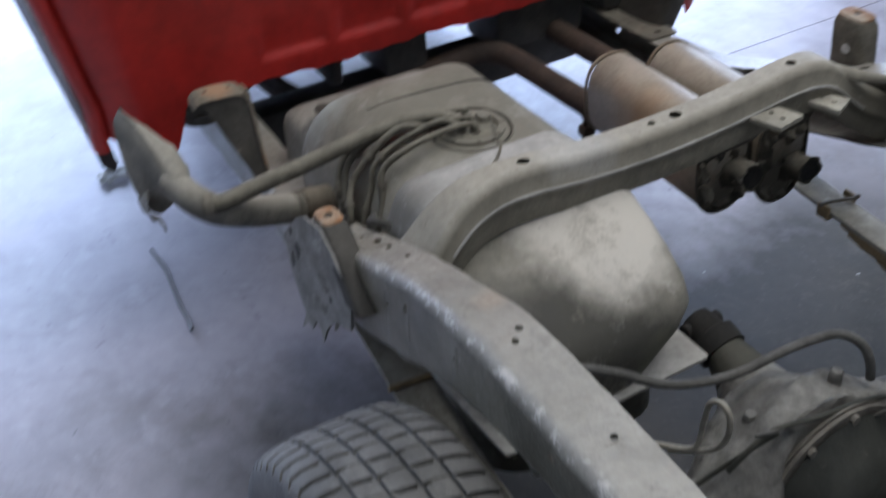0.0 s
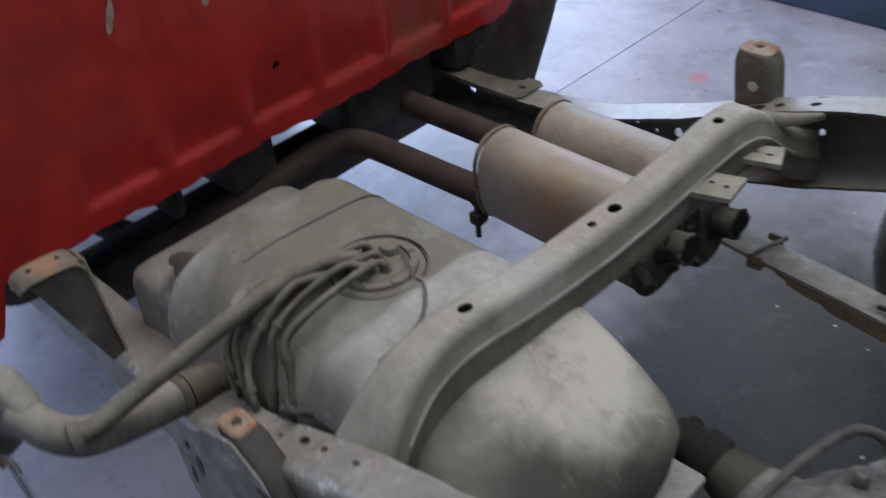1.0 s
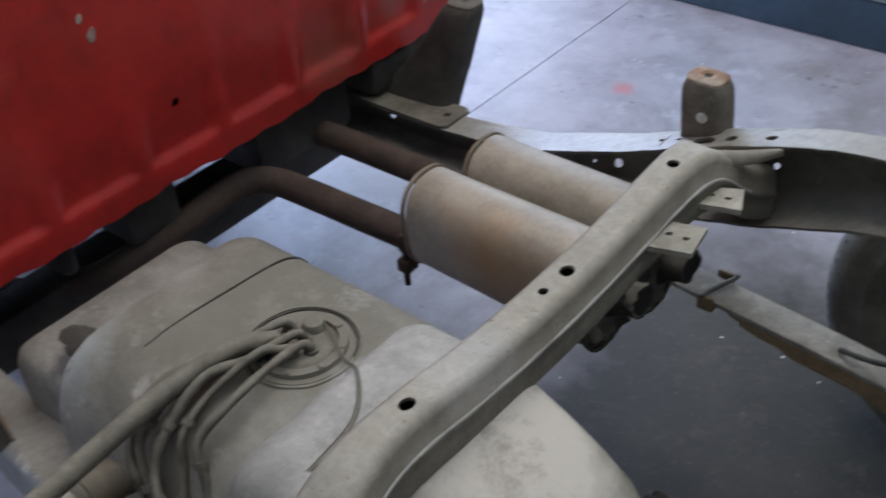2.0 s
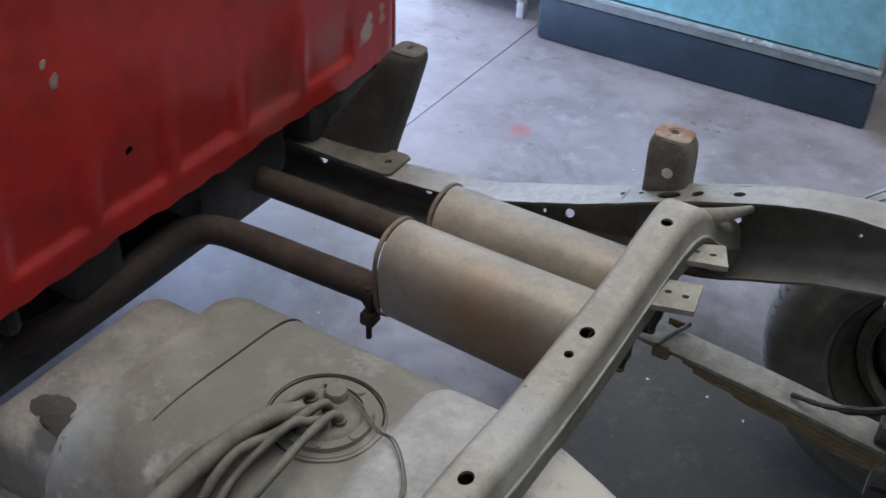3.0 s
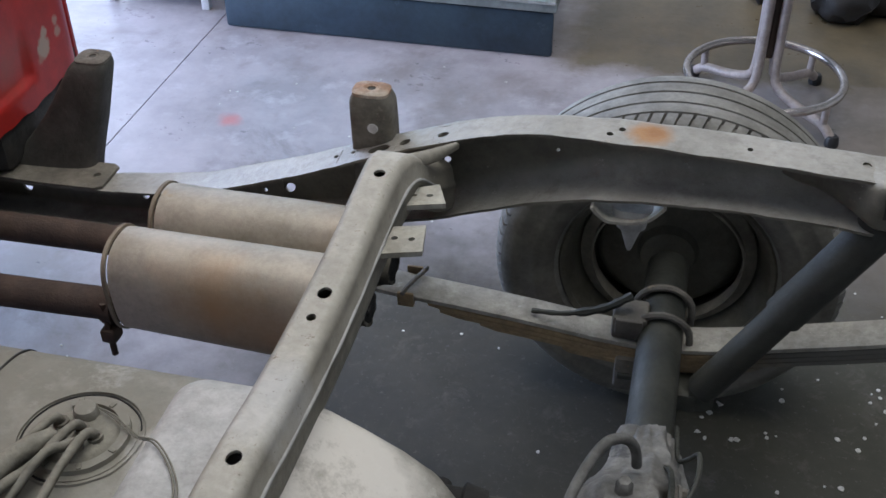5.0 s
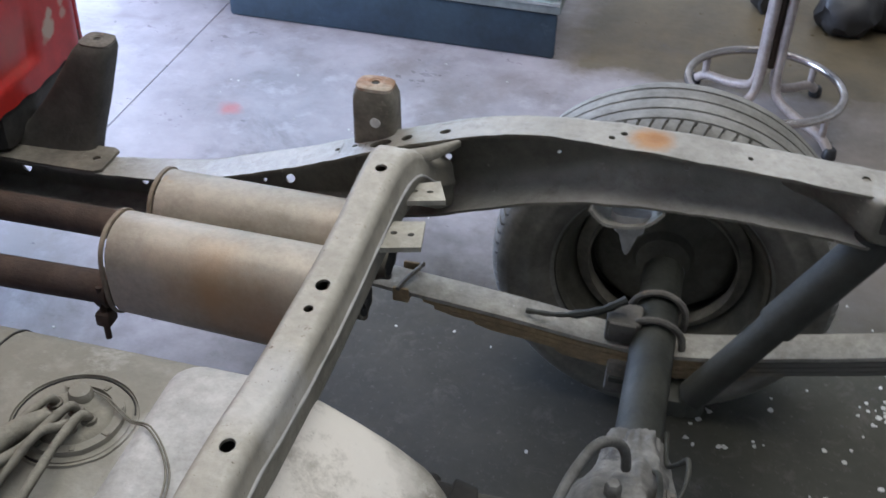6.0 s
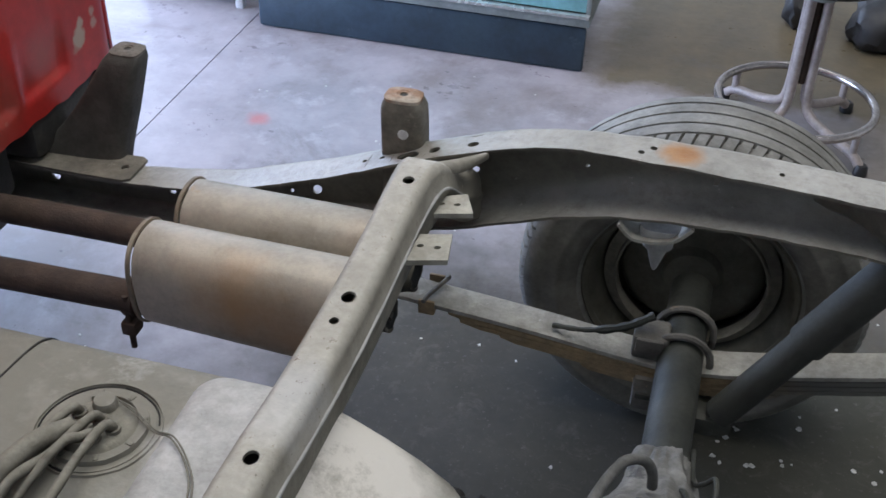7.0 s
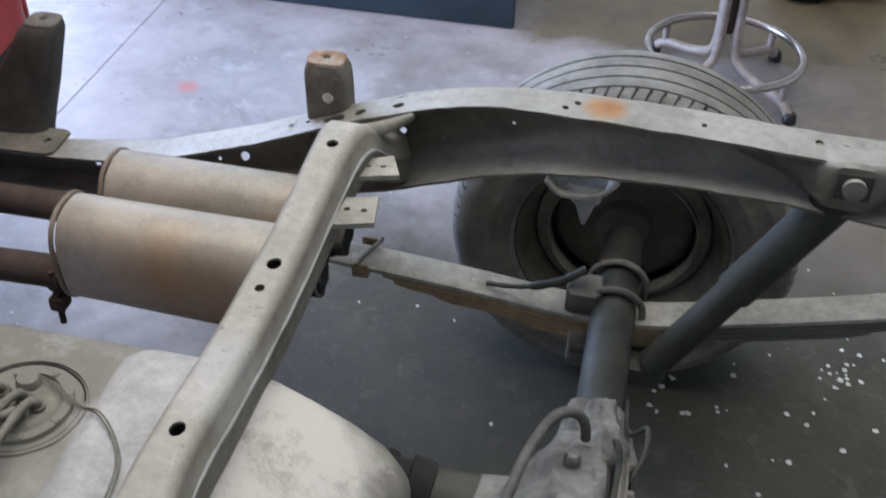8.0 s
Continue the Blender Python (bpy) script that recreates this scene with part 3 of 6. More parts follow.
# ---- the pickup truck ----
truck = empty("pickup_truck", "dusty pickup truck chassis with red cab and its bed removed", "truck")


def skew(x):
    """The truck stands very slightly askew to the room."""
    return -0.05 * (x - 0.1)


rail_top = smooth_through([(-2.3, 0.43), (-0.9, 0.436), (-0.7, 0.440), (-0.614, 0.445), (-0.516, 0.455), (-0.38, 0.482), (-0.273, 0.52), (-0.18, 0.556), (-0.1, 0.592), (0.03, 0.646),
                           (0.11, 0.673), (0.18, 0.689), (0.26, 0.699), (0.34, 0.703), (0.46, 0.703), (0.58, 0.701), (0.71, 0.697), (0.9, 0.680), (1.3, 0.62)])
rail_bottom = smooth_through([(-2.3, 0.338), (-0.83, 0.348), (-0.58, 0.358), (-0.42, 0.378), (-0.2, 0.438), (-0.01, 0.494), (0.056, 0.517), (0.117, 0.540), (0.2, 0.572), (0.266, 0.594),
                              (0.4, 0.612), (0.55, 0.617), (0.7, 0.610), (0.9, 0.590), (1.3, 0.53)])
flange_in = line_through([(-2.3, 0.455), (-0.3, 0.455), (0.05, 0.448), (0.17, 0.446), (0.3, 0.428), (0.6, 0.425), (1.3, 0.425)])
web_out = line_through([(-2.3, 0.523), (-0.6, 0.523), (-0.45, 0.532), (-0.2, 0.532), (-0.05, 0.520), (0.2, 0.508), (1.3, 0.505)])


near_flange_in = line_through([(-2.3, 0.40), (-0.667, 0.405), (-0.474, 0.409), (-0.32, 0.432), (-0.15, 0.450), (0.05, 0.448), (0.17, 0.446), (0.24, 0.432), (0.33, 0.428), (0.6, 0.428), (1.3, 0.428)])
near_web_out = line_through([(-2.3, 0.478), (-0.667, 0.478), (-0.46, 0.487), (-0.287, 0.508), (-0.15, 0.516), (0.2, 0.508), (1.3, 0.505)])


low_bend = line_through([(-0.15, 0.015), (-0.02, 0.026), (0.12, 0.042)])


def make_rail(side):
    bm = bmesh.new()

    def place(u, v):
        zt, zb, r = rail_top(u), rail_bottom(u), 0.014
        yi, RAIL_OUT = (flange_in(u), web_out(u)) if side > 0 else (near_flange_in(u), near_web_out(u))
        h = zt - zb
        dent = 0.0022 * noise.noise(Vector((u * 16, v * 1.2, side))) + 0.0012 * noise.noise(Vector((u * 47, v * 2.6, 4.0 + side)))
        low = low_bend(u) if side > 0 else 0.014
        if v <= 1:
            y, z = yi + (RAIL_OUT - r - yi) * v, zt
        elif v <= 2:
            a = (v - 1) * math.pi / 2
            y, z = RAIL_OUT - r + r * math.sin(a), zt - r + r * math.cos(a)
        elif v <= 3:
            y, z = RAIL_OUT, zt - r - (h - r - low) * (v - 2)
        elif v <= 4:
            a = (v - 3) * math.pi / 2
            y, z = RAIL_OUT - low + low * math.cos(a), zb + low - low * math.sin(a)
        else:
            y, z = RAIL_OUT - low - (RAIL_OUT - low - yi) * (v - 4), zb
        return Vector((u, side * y + skew(u) + (0.010 if side < 0 else 0) + (dent if 1.2 < v < 4.2 else 0.4 * dent), z + (0.0 if 1.8 < v < 3.2 else 0.8 * dent)))

    us = [-2.3 + 1.4 * k / 20 for k in range(20)] + [-0.9 + 1.9 * k / 110 for k in range(111)] + [1.1, 1.2, 1.3]
    vs = [0, 0.5, 1, 1.25, 1.5, 1.75, 2, 2.5, 3, 3.25, 3.5, 3.75, 4, 4.5, 5]
    def on_web(x, z, rx, rz):
        h = rail_top(x) - rail_bottom(x) - 0.014 - (low_bend(x) if side > 0 else 0.014)
        return (x, 2 + (rail_top(x) - 0.014 - z) / h, rx, rz / h)

    if side > 0:
        punched = ((-0.778, 0.384, 0.010, 0.013), (-0.533, 0.401, 0.007, 0.007), (-0.341, 0.455, 0.004, 0.004), (-0.296, 0.453, 0.004, 0.004), (-0.249, 0.466, 0.009, 0.009),
                   (0.034, 0.580, 0.006, 0.006), (0.209, 0.631, 0.003, 0.003), (0.398, 0.648, 0.004, 0.004), (0.541, 0.654, 0.004, 0.004))
    else:
        punched = ((-0.212, 0.470, 0.006, 0.006), (-0.167, 0.515, 0.013, 0.012), (-0.110, 0.560, 0.005, 0.005), (-0.052, 0.562, 0.006, 0.006), (0.052, 0.600, 0.004, 0.004), (0.105, 0.630, 0.006, 0.006), (0.235, 0.645, 0.004, 0.004))
    holes = [on_web(*q) for q in punched]
    big = 1.0 if side > 0 else 0.55
    holes += [(-0.144, 0.5, 0.004, 0.07), (-0.114, 0.5, 0.004, 0.07), (-0.068, 0.42, 0.018 * big, 0.20 * big), (-0.025, 0.45, 0.009 * big, 0.14 * big), (0.036, 0.5, 0.009 * big, 0.14 * big),
              (0.287, 0.38, 0.005, 0.08), (0.303, 0.62, 0.005, 0.08), (0.48, 0.5, 0.004, 0.07), (0.635, 0.6, 0.006, 0.10), (0.672, 0.6, 0.006, 0.10)]
    sheet(bm, us, vs, place, holes, 0.0045, [(0.05, 0.95), (2.05, 2.95)])
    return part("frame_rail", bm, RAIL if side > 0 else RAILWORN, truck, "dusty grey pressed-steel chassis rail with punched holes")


make_rail(1)
make_rail(-1)

# torn tabs hanging from the lower edge of the near rail
for x, y, z, l, turn in ((-0.135, -0.512, 0.462, 0.016, 0.5), (-0.118, -0.512, 0.468, 0.026, -0.2), (-0.106, -0.510, 0.472, 0.014, 0.9)):
    bm = bmesh.new()
    sheet(bm, [0, 0.3, 0.6, 1], [-1, 0, 1], lambda u, v: Vector((x + 0.004 * v * (1.2 - u) + 0.012 * turn * u, y - 0.010 * u * u + 0.003 * v * turn, z + 0.008 - (l + 0.008) * u)), thick=0.002)
    part("torn_tab", bm, DUST, truck, "small torn steel tab on the rail")

# crossmember over the tank and mufflers
cm_top = smooth_through([(-0.47, 0.60), (-0.44, 0.625), (-0.40, 0.668), (-0.36, 0.695), (-0.31, 0.707), (-0.25, 0.705), (-0.16, 0.694), (-0.08, 0.689), (0.0, 0.688),
                         (0.08, 0.690), (0.16, 0.696), (0.22, 0.703), (0.27, 0.706), (0.30, 0.704), (0.325, 0.697), (0.35, 0.680), (0.375, 0.658), (0.40, 0.638), (0.44, 0.615), (0.47, 0.60)])
cm_front = smooth_through([(-0.47, -0.042), (-0.42, -0.030), (-0.36, -0.024), (-0.30, -0.022), (-0.2, -0.023), (0, -0.024), (0.2, -0.024), (0.30, -0.026), (0.36, -0.030), (0.42, -0.034), (0.47, -0.038)])
cm_rear = smooth_through([(-0.47, 0.054), (-0.42, 0.038), (-0.36, 0.024), (-0.30, 0.016), (-0.2, 0.014), (0, 0.014), (0.2, 0.014), (0.30, 0.018), (0.36, 0.026), (0.42, 0.034), (0.47, 0.04)])


def cm_place(u, v):
    zt, f, r = cm_top(u), cm_front(u), cm_rear(u)
    table = [(0, f - 0.003, zt - 0.074), (0.5, f - 0.001, zt - 0.014), (0.75, f + 0.001, zt - 0.004), (1, f + 0.006, zt), (2, r - 0.002, zt),
             (2.25, r + 0.004, zt - 0.004), (2.5, r + 0.007, zt - 0.011), (3, r + 0.010, zt - 0.034), (3.25, r + 0.0125, zt - 0.037), (3.5, r + 0.0125, zt - 0.041),
             (3.75, r + 0.010, zt - 0.045), (4, r + 0.010, zt - 0.060), (5, r + 0.011, zt - 0.078), (6, f - 0.002, zt - 0.075)]
    t = [q[0] for q in table]
    n = noise.noise(Vector((u * 12, v * 1.1, 3.0))) + 0.5 * noise.noise(Vector((u * 30, v * 2.3, 7.0)))
    lift = 0.0004 * n
    return Vector((float(np.interp(v, t, [q[1] for q in table])) + lift, u + skew(0), float(np.interp(v, t, [q[2] for q in table])) + 0.6 * lift))


bm = bmesh.new()
sheet(bm, [-0.47 + 0.94 * k / 104 for k in range(105)], [0, 0.25, 0.5, 0.75, 1, 1.5, 2, 2.25, 2.5, 3, 3.25, 3.5, 3.75, 4, 4.5, 5, 6], cm_place,
      [(0.258, 1.6, 0.0085, 0.25), (0.023, 1.6, 0.0105, 0.29), (-0.022, 1.55, 0.0065, 0.19), (-0.256, 1.6, 0.0105, 0.28)], 0.004, [(1.05, 1.97)])
part("crossmember", bm, CROSS, truck, "dusty beige pressed-steel crossmember with round holes", sharp=70)
bm = bmesh.new()
tube(bm, [cm_place(-0.40 + 0.8 * k / 80, 3.3) + Vector((0.0024 + 0.0004 * math.sin(k * 0.7), 0, 0.0020)) for k in range(81)], lambda t: 0.0023 + 0.0004 * math.sin(61 * t) * math.sin(23 * t + 1), 6, n=1, smooth_line=False)
part("seam", bm, SADDLE, truck, "pale bead along the crossmember flange")

# gusset that ties the crossmember to the top of the far rail
bm = bmesh.new()
g_top = curve_points([(0.000, 0.318, 0.701), (0.018, 0.350, 0.690), (0.036, 0.395, 0.672), (0.062, 0.447, 0.656)], 4)
g_low = curve_points([(0.016, 0.318, 0.690), (0.030, 0.350, 0.674), (0.047, 0.392, 0.658), (0.068, 0.447, 0.650)], 4)
sheet(bm, [k / 12 for k in range(13)], [0, 0.33, 0.66, 1], lambda u, v: g_top[int(round(u * 12))].lerp(g_low[int(round(u * 12))], v) + Vector((0.002, 0, 0.002)) * (v * (1 - v)) * 4, thick=0.004)
part("gusset", bm, CROSS, truck, "dusty gusset between crossmember and rail")
# front crossbar under the cab
bm = bmesh.new()
box(bm, (-0.93, -0.400, 0.300), (-0.85, 0.50, 0.398), 0.010)
part("crossbar", bm, DARK, truck, "black grimy crossbar beneath the cab")


# bed mounts: a raked pressed channel with a rusty drilled pad
def bed_mount(base, top, side, wide, deep, flare=1.2, window=None, pad=None):
    """base and top: x, distance from the truck's middle, height."""
    bm = bmesh.new()
    base, top = Vector(base), Vector(top)
    rings = []
    for t in (0, 0.08, 0.15, 0.3, 0.45, 0.6, 0.75, 0.86, 0.92, 0.96, 0.985, 1.0):
        q = base.lerp(top, t)
        q.x = base.x + (top.x - base.x) * t ** (0.7 if flare > 1.5 else 1.0)
        q.y = base.y + (top.y - base.y) * t ** 0.8
        round_off = 1 if t < 0.9 else math.sqrt(max(0.0, 1 - ((t - 0.9) / 0.1) ** 2 * 0.42))
        w = wide * (flare + (1 - flare) * t ** (0.55 if flare > 1.5 else 0.7)) * round_off
        d = deep * (1.15 - 0.15 * t ** 0.7) * round_off
        ring = []
        for k in range(28):
            a = 2 * math.pi * k / 28
            c, e = math.cos(a), math.sin(a)
            n = 1 + 0.03 * noise.noise(Vector((c * 2, e * 2, t * 4 + base.x * 9)))
            ring.append(Vector((q.x + n * w * math.copysign(abs(c) ** 0.45, c), side * (q.y + n * d * math.copysign(abs(e) ** 0.45, e)) + skew(q.x), q.z)))
        rings.append(ring)
    loft(bm, rings)
    b = part("bed_mount", bm, MOUNTDARK if pad != PADGREY else MOUNT, truck, "dark dusty raked steel bed mount with a rusty top")
    bm = bmesh.new()
    cx, cy = top.x, side * top.y + skew(top.x)
    rings = []
    for k, z in ((0.86, -0.004), (0.86, 0.001), (0.74, 0.0035), (0.40, 0.0035), (0.36, 0.0025), (0.24, 0.0025), (0.24, -0.004)):
        ring = []
        for i in range(28):
            a = 2 * math.pi * i / 28
            c, e = math.cos(a), math.sin(a)
            p = 0.55 if k > 0.5 else 1.0
            f = k if k > 0.5 else k * 0.028 / wide
            g = k if k > 0.5 else k * 0.028 / deep
            ring.append(Vector((cx + wide * f * math.copysign(abs(c) ** p, c), cy + deep * g * math.copysign(abs(e) ** p, e), top.z + z)))
        rings.append(ring)
    loft(bm, rings, caps=False)
    part("pad", bm, pad or RUST, b, "rusted drilled pad" if pad else "orange-rusted drilled pad")
    bm = bmesh.new()
    tube(bm, [(cx, cy, top.z - 0.002), (cx, cy, top.z + 0.0008)], 0.0066, 14, n=1, smooth_line=False)
    part("bolt_hole", bm, DARK, b, "dark bolt hole")
    if window:
        # white disc stands for bright floor seen through the hole
        bm = bmesh.new()
        wx, wy, wz = window
        tube(bm, [(wx, side * wy + skew(wx) - 0.002, wz), (wx, side * wy + skew(wx) + 0.002, wz)], 0.0085, 16, n=1, smooth_line=False)
        part("hole_disc", bm, FLAKE, b, "pale disc for the bright floor seen through the hole")
    return b


bed_mount((-0.088, 0.545, 0.46), (-0.083, 0.500, 0.694), 1, 0.034, 0.026, 1.15, (-0.079, 0.4825, 0.636), PADGREY)
bed_mount((-0.012, 0.512, 0.560), (-0.124, 0.510, 0.641), -1, 0.026, 0.020, 1.05)
bm = bmesh.new()
OUTLINE = [(-0.105, 0.640), (-0.150, 0.636), (-0.172, 0.622), (-0.214, 0.572), (-0.208, 0.520), (-0.196, 0.480), (-0.178, 0.452), (-0.170, 0.446), (-0.176, 0.418), (-0.160, 0.432), (-0.150, 0.428), (-0.143, 0.446), (-0.128, 0.440), (-0.118, 0.424), (-0.112, 0.452), (-0.085, 0.482), (-0.03, 0.505), (-0.02, 0.575), (-0.06, 0.610)]


def plate_y(x, z):
    return -0.524 - 0.012 * max(0.0, -0.12 - x) / 0.09 - 0.010 * max(0.0, 0.47 - z) / 0.05


loft(bm, [[Vector((x, plate_y(x, z) + d, z)) for x, z in OUTLINE] for d in (0.0, 0.004)])
part("mount_plate", bm, MOTTLED, truck, "pale torn mount plate on the side of the rail", smooth=False)
for x, z, rx, rz in ((-0.192, 0.588, 0.004, 0.006), (-0.195, 0.535, 0.004, 0.014), (-0.140, 0.585, 0.004, 0.005), (-0.092, 0.520, 0.004, 0.005), (-0.135, 0.455, 0.004, 0.004), (-0.172, 0.512, 0.003, 0.004), (-0.178, 0.560, 0.006, 0.016), (-0.150, 0.525, 0.007, 0.011), (-0.165, 0.480, 0.004, 0.005), (-0.128, 0.488, 0.004, 0.004), (-0.112, 0.560, 0.005, 0.006)):
    bm = bmesh.new()
    loft(bm, [[Vector((x + rx * math.cos(a), plate_y(x, z) + d, z + rz * math.sin(a))) for a in (2 * math.pi * k / 16 for k in range(16))] for d in (-0.0012, 0.003)])
    part("plate_slot", bm, DARK, truck, "dark slot through the mount plate")
bed_mount((-0.725, 0.530, 0.435), (-0.615, 0.575, 0.640), 1, 0.033, 0.030, 3.0, None, PADDARK)
bm = bmesh.new()
sheet(bm, [-0.86, -0.80, -0.70, -0.62, -0.590, -0.578], [0, 0.12, 0.88, 1], lambda u, v: Vector((u, 0.453 + 0.080 * (v if u < -0.585 else 0.5 + (v - 0.5) * 0.8) + skew(u), rail_top(u) + 0.0045 + 0.002)), [(-0.605, 0.5, 0.007, 0.09)], 0.005, [(0.12, 0.88)])
part("mount_foot", bm, MOUNT, truck, "dusty foot plate of the bed mount on the rail")
bm = bmesh.new()
path = curve_points([(-0.626, -0.520, 0.592), (-0.626, -0.514, 0.606), (-0.624, -0.495, 0.611), (-0.623, -0.455, 0.609), (-0.623, -0.436, 0.604), (-0.622, -0.426, 0.590)], 7)
half = line_through([(0, 0.012), (0.15, 0.020), (0.7, 0.021), (1, 0.022)])
sheet(bm, [k / 35 for k in range(36)], [-1, -0.85, 0.85, 1],
      lambda u, v: path[min(34, int(u * 35))].lerp(path[min(34, int(u * 35)) + 1], u * 35 - min(34, int(u * 35))) + Vector((half(u) * v, 0, 0)) - (Vector((0, 0.002, 0.003)) if abs(v) == 1 else Vector()),
      [(13.5 / 35, 0.0, 0.034, 0.24), (21.5 / 35, 0.0, 0.030, 0.24)], 0.004, [(-0.85, 0.85)])
front_mount = part("bed_mount", bm, RUSTDUST, truck, "bent bed bracket with a rusty two-hole top")
bm = bmesh.new()
sheet(bm, [0, 0.25, 0.5, 0.75, 1], [0, 0.25, 0.5, 0.75, 1], lambda u, v: (Vector((-0.604, -0.510, 0.603)).lerp(Vector((-0.602, -0.429, 0.605)), v)).lerp(Vector((-0.553, -0.449, 0.452)).lerp(Vector((-0.556, -0.428, 0.456)), v), u ** 0.85) + Vector((-0.004, 0, 0)) * math.sin(math.pi * u), thick=0.004)
# dark steel stands for the shade inside the bracket
part("rear_web", bm, MOUNTDARK, front_mount, "tapering web of the bracket, coloured dark for its shade")
bm = bmesh.new()
sheet(bm, [0, 0.25, 0.5, 0.75, 1], [0, 0.5, 1], lambda u, v: (Vector((-0.645, -0.424, 0.600)).lerp(Vector((-0.602, -0.426, 0.602)), v)).lerp(Vector((-0.690, -0.420, 0.452)).lerp(Vector((-0.552, -0.428, 0.456)), v), u), thick=0.004)
part("side_web", bm, RUSTDUST, front_mount, "dusty side of the bracket")

# fuel tank
tank = new("fuel_tank")
tank.parent = truck
tank["label"] = "dust-covered steel fuel tank under the crossmember"


def rounded(x0, x1, y0, y1, r, z, n=6):
    pts = []
    for cx, cy, a0 in ((x1 - r, y1 - r, 0), (x0 + r, y1 - r, 90), (x0 + r, y0 + r, 180), (x1 - r, y0 + r, 270)):
        for k in range(n + 1):
            a = radians(a0 + 90 * k / n)
            pts.append(Vector((cx + r * math.cos(a), cy + r * math.sin(a), z)))
    return pts


bm = bmesh.new()
TANK_LEVELS = [  # z, front, rear, near, far, corner radius
    (0.27, -0.42, 0.11, -0.35, -0.13, 0.05), (0.29, -0.47, 0.17, -0.40, -0.085, 0.07), (0.40, -0.50, 0.196, -0.408, -0.090, 0.125),
    (0.44, -0.496, 0.203, -0.408, -0.080, 0.105), (0.47, -0.492, 0.205, -0.408, -0.070, 0.082), (0.50, -0.487, 0.198, -0.406, -0.061, 0.060),
    (0.525, -0.482, 0.177, -0.404, -0.061, 0.050), (0.552, -0.476, 0.140, -0.400, -0.062, 0.046), (0.576, -0.470, 0.100, -0.392, -0.064, 0.042),
    (0.600, -0.463, 0.060, -0.380, -0.068, 0.038), (0.622, -0.451, 0.020, -0.360, -0.075, 0.036), (0.636, -0.438, -0.02, -0.340, -0.086, 0.036),
    (0.646, -0.415, -0.07, -0.315, -0.106, 0.036), (0.651, -0.385, -0.10, -0.29, -0.135, 0.034), (0.653, -0.35, -0.12, -0.27, -0.18, 0.03)]
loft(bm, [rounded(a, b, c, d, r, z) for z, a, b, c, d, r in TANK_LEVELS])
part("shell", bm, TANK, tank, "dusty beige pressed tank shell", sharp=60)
bm = bmesh.new()
loft(bm, [rounded(a, b, c, d, r, z) for z, a, b, c, d, r in ((0.60, -0.135, 0.0, -0.415, -0.094, 0.035), (0.640, -0.130, 0.0, -0.402, -0.098, 0.035), (0.656, -0.122, 0.0, -0.392, -0.104, 0.032), (0.664, -0.108, -0.004, -0.380, -0.114, 0.026), (0.667, -0.09, -0.01, -0.365, -0.128, 0.02), (0.668, -0.06, -0.02, -0.34, -0.15, 0.01))])
part("saddle", bm, SADDLE, tank, "pale raised saddle of the tank beside the crossmember", sharp=60)
bm = bmesh.new()
loft(bm, [rounded(-0.525, 0.209, -0.418, -0.051, 0.006, z) for z in (0.396, 0.402)])
part("flange", bm, SADDLE, tank, "pale flat welded tank flange")
bm = bmesh.new()
loft(bm, [rounded(a, -0.44, c, b, 0.03, z) for z, a, b, c in ((0.40, -0.616, -0.058, -0.372), (0.522, -0.613, -0.058, -0.372), (0.540, -0.607, -0.062, -0.369), (0.548, -0.598, -0.070, -0.362), (0.551, -0.58, -0.085, -0.345))])
part("front_step", bm, STEP, tank, "lower front step of the tank")
RING = Vector((-0.195, -0.214, 0.653))


def ring_band(r0, r1, low, high, start=0.0, sweep=360.0, wave=0.0):
    """A flat-topped ring, or a piece of one, on the tank."""
    bm = bmesh.new()
    rings = []
    n = max(8, int(sweep / 7))
    for i in range(n + 1):
        a = radians(start + sweep * i / n)
        w = 1 + wave * noise.noise(Vector((3 * math.cos(a), 3 * math.sin(a), r0 * 90)))
        rings.append([RING + Vector((r * w * math.cos(a), r * w * math.sin(a), z)) for r, z in ((r0, low), (r0 + 0.001, high), (r1 - 0.001, high), (r1, low))])
    loft(bm, rings, closed=False)
    return bm


part("recess_edge", ring_band(0.0655, 0.0685, -0.004, 0.0026, wave=0.02), TANK, tank, "raised edge round the sender")
part("groove_band", ring_band(0.0615, 0.0650, -0.006, 0.0014, 20, 250, 0.02), GREASE, tank, "dark band in the groove round the sender")
part("recess", ring_band(0.030, 0.0622, -0.006, 0.0011), TANK, tank, "dusty recess round the sender")
part("lock_ring", ring_band(0.0425, 0.0545, -0.003, 0.0075, -165, 292, 0.015), TANK, tank, "pale lock ring of the sender with a gap")
for k in range(7):
    a = radians(-150 + 44 * k)
    bm = bmesh.new()
    box(bm, (-0.004, -0.0028, 0.0), (0.004, 0.0028, 0.0090), 0.001, Matrix.Translation(RING + Vector((0.0485 * math.cos(a), 0.0485 * math.sin(a), 0))) @ Matrix.Rotation(a, 4, "Z"))
    part("lock_tab", bm, HOSE, tank, "grimy tab on the lock ring")
bm = bmesh.new()
loft(bm, [[RING + Vector((r * (1 + 0.06 * noise.noise(Vector((math.cos(a) * 2, math.sin(a) * 2, z * 99)))) * math.cos(a), r * math.sin(a), z)) for a in (2 * math.pi * i / 28 for i in range(28))] for r, z in ((0.0415, -0.005), (0.0415, 0.003), (0.036, 0.0075), (0.026, 0.0085), (0.010, 0.009))])
part("sender", bm, HOSE, tank, "grimy sender plate with hose stubs")
bm = bmesh.new()
loft(bm, [[RING + Vector((-0.004 + r * math.cos(a), 0.026 + r * math.sin(a), z)) for a in (2 * math.pi * i / 16 for i in range(16))] for r, z in ((0.013, 0.0), (0.0135, 0.014), (0.0115, 0.019), (0.006, 0.0205))])
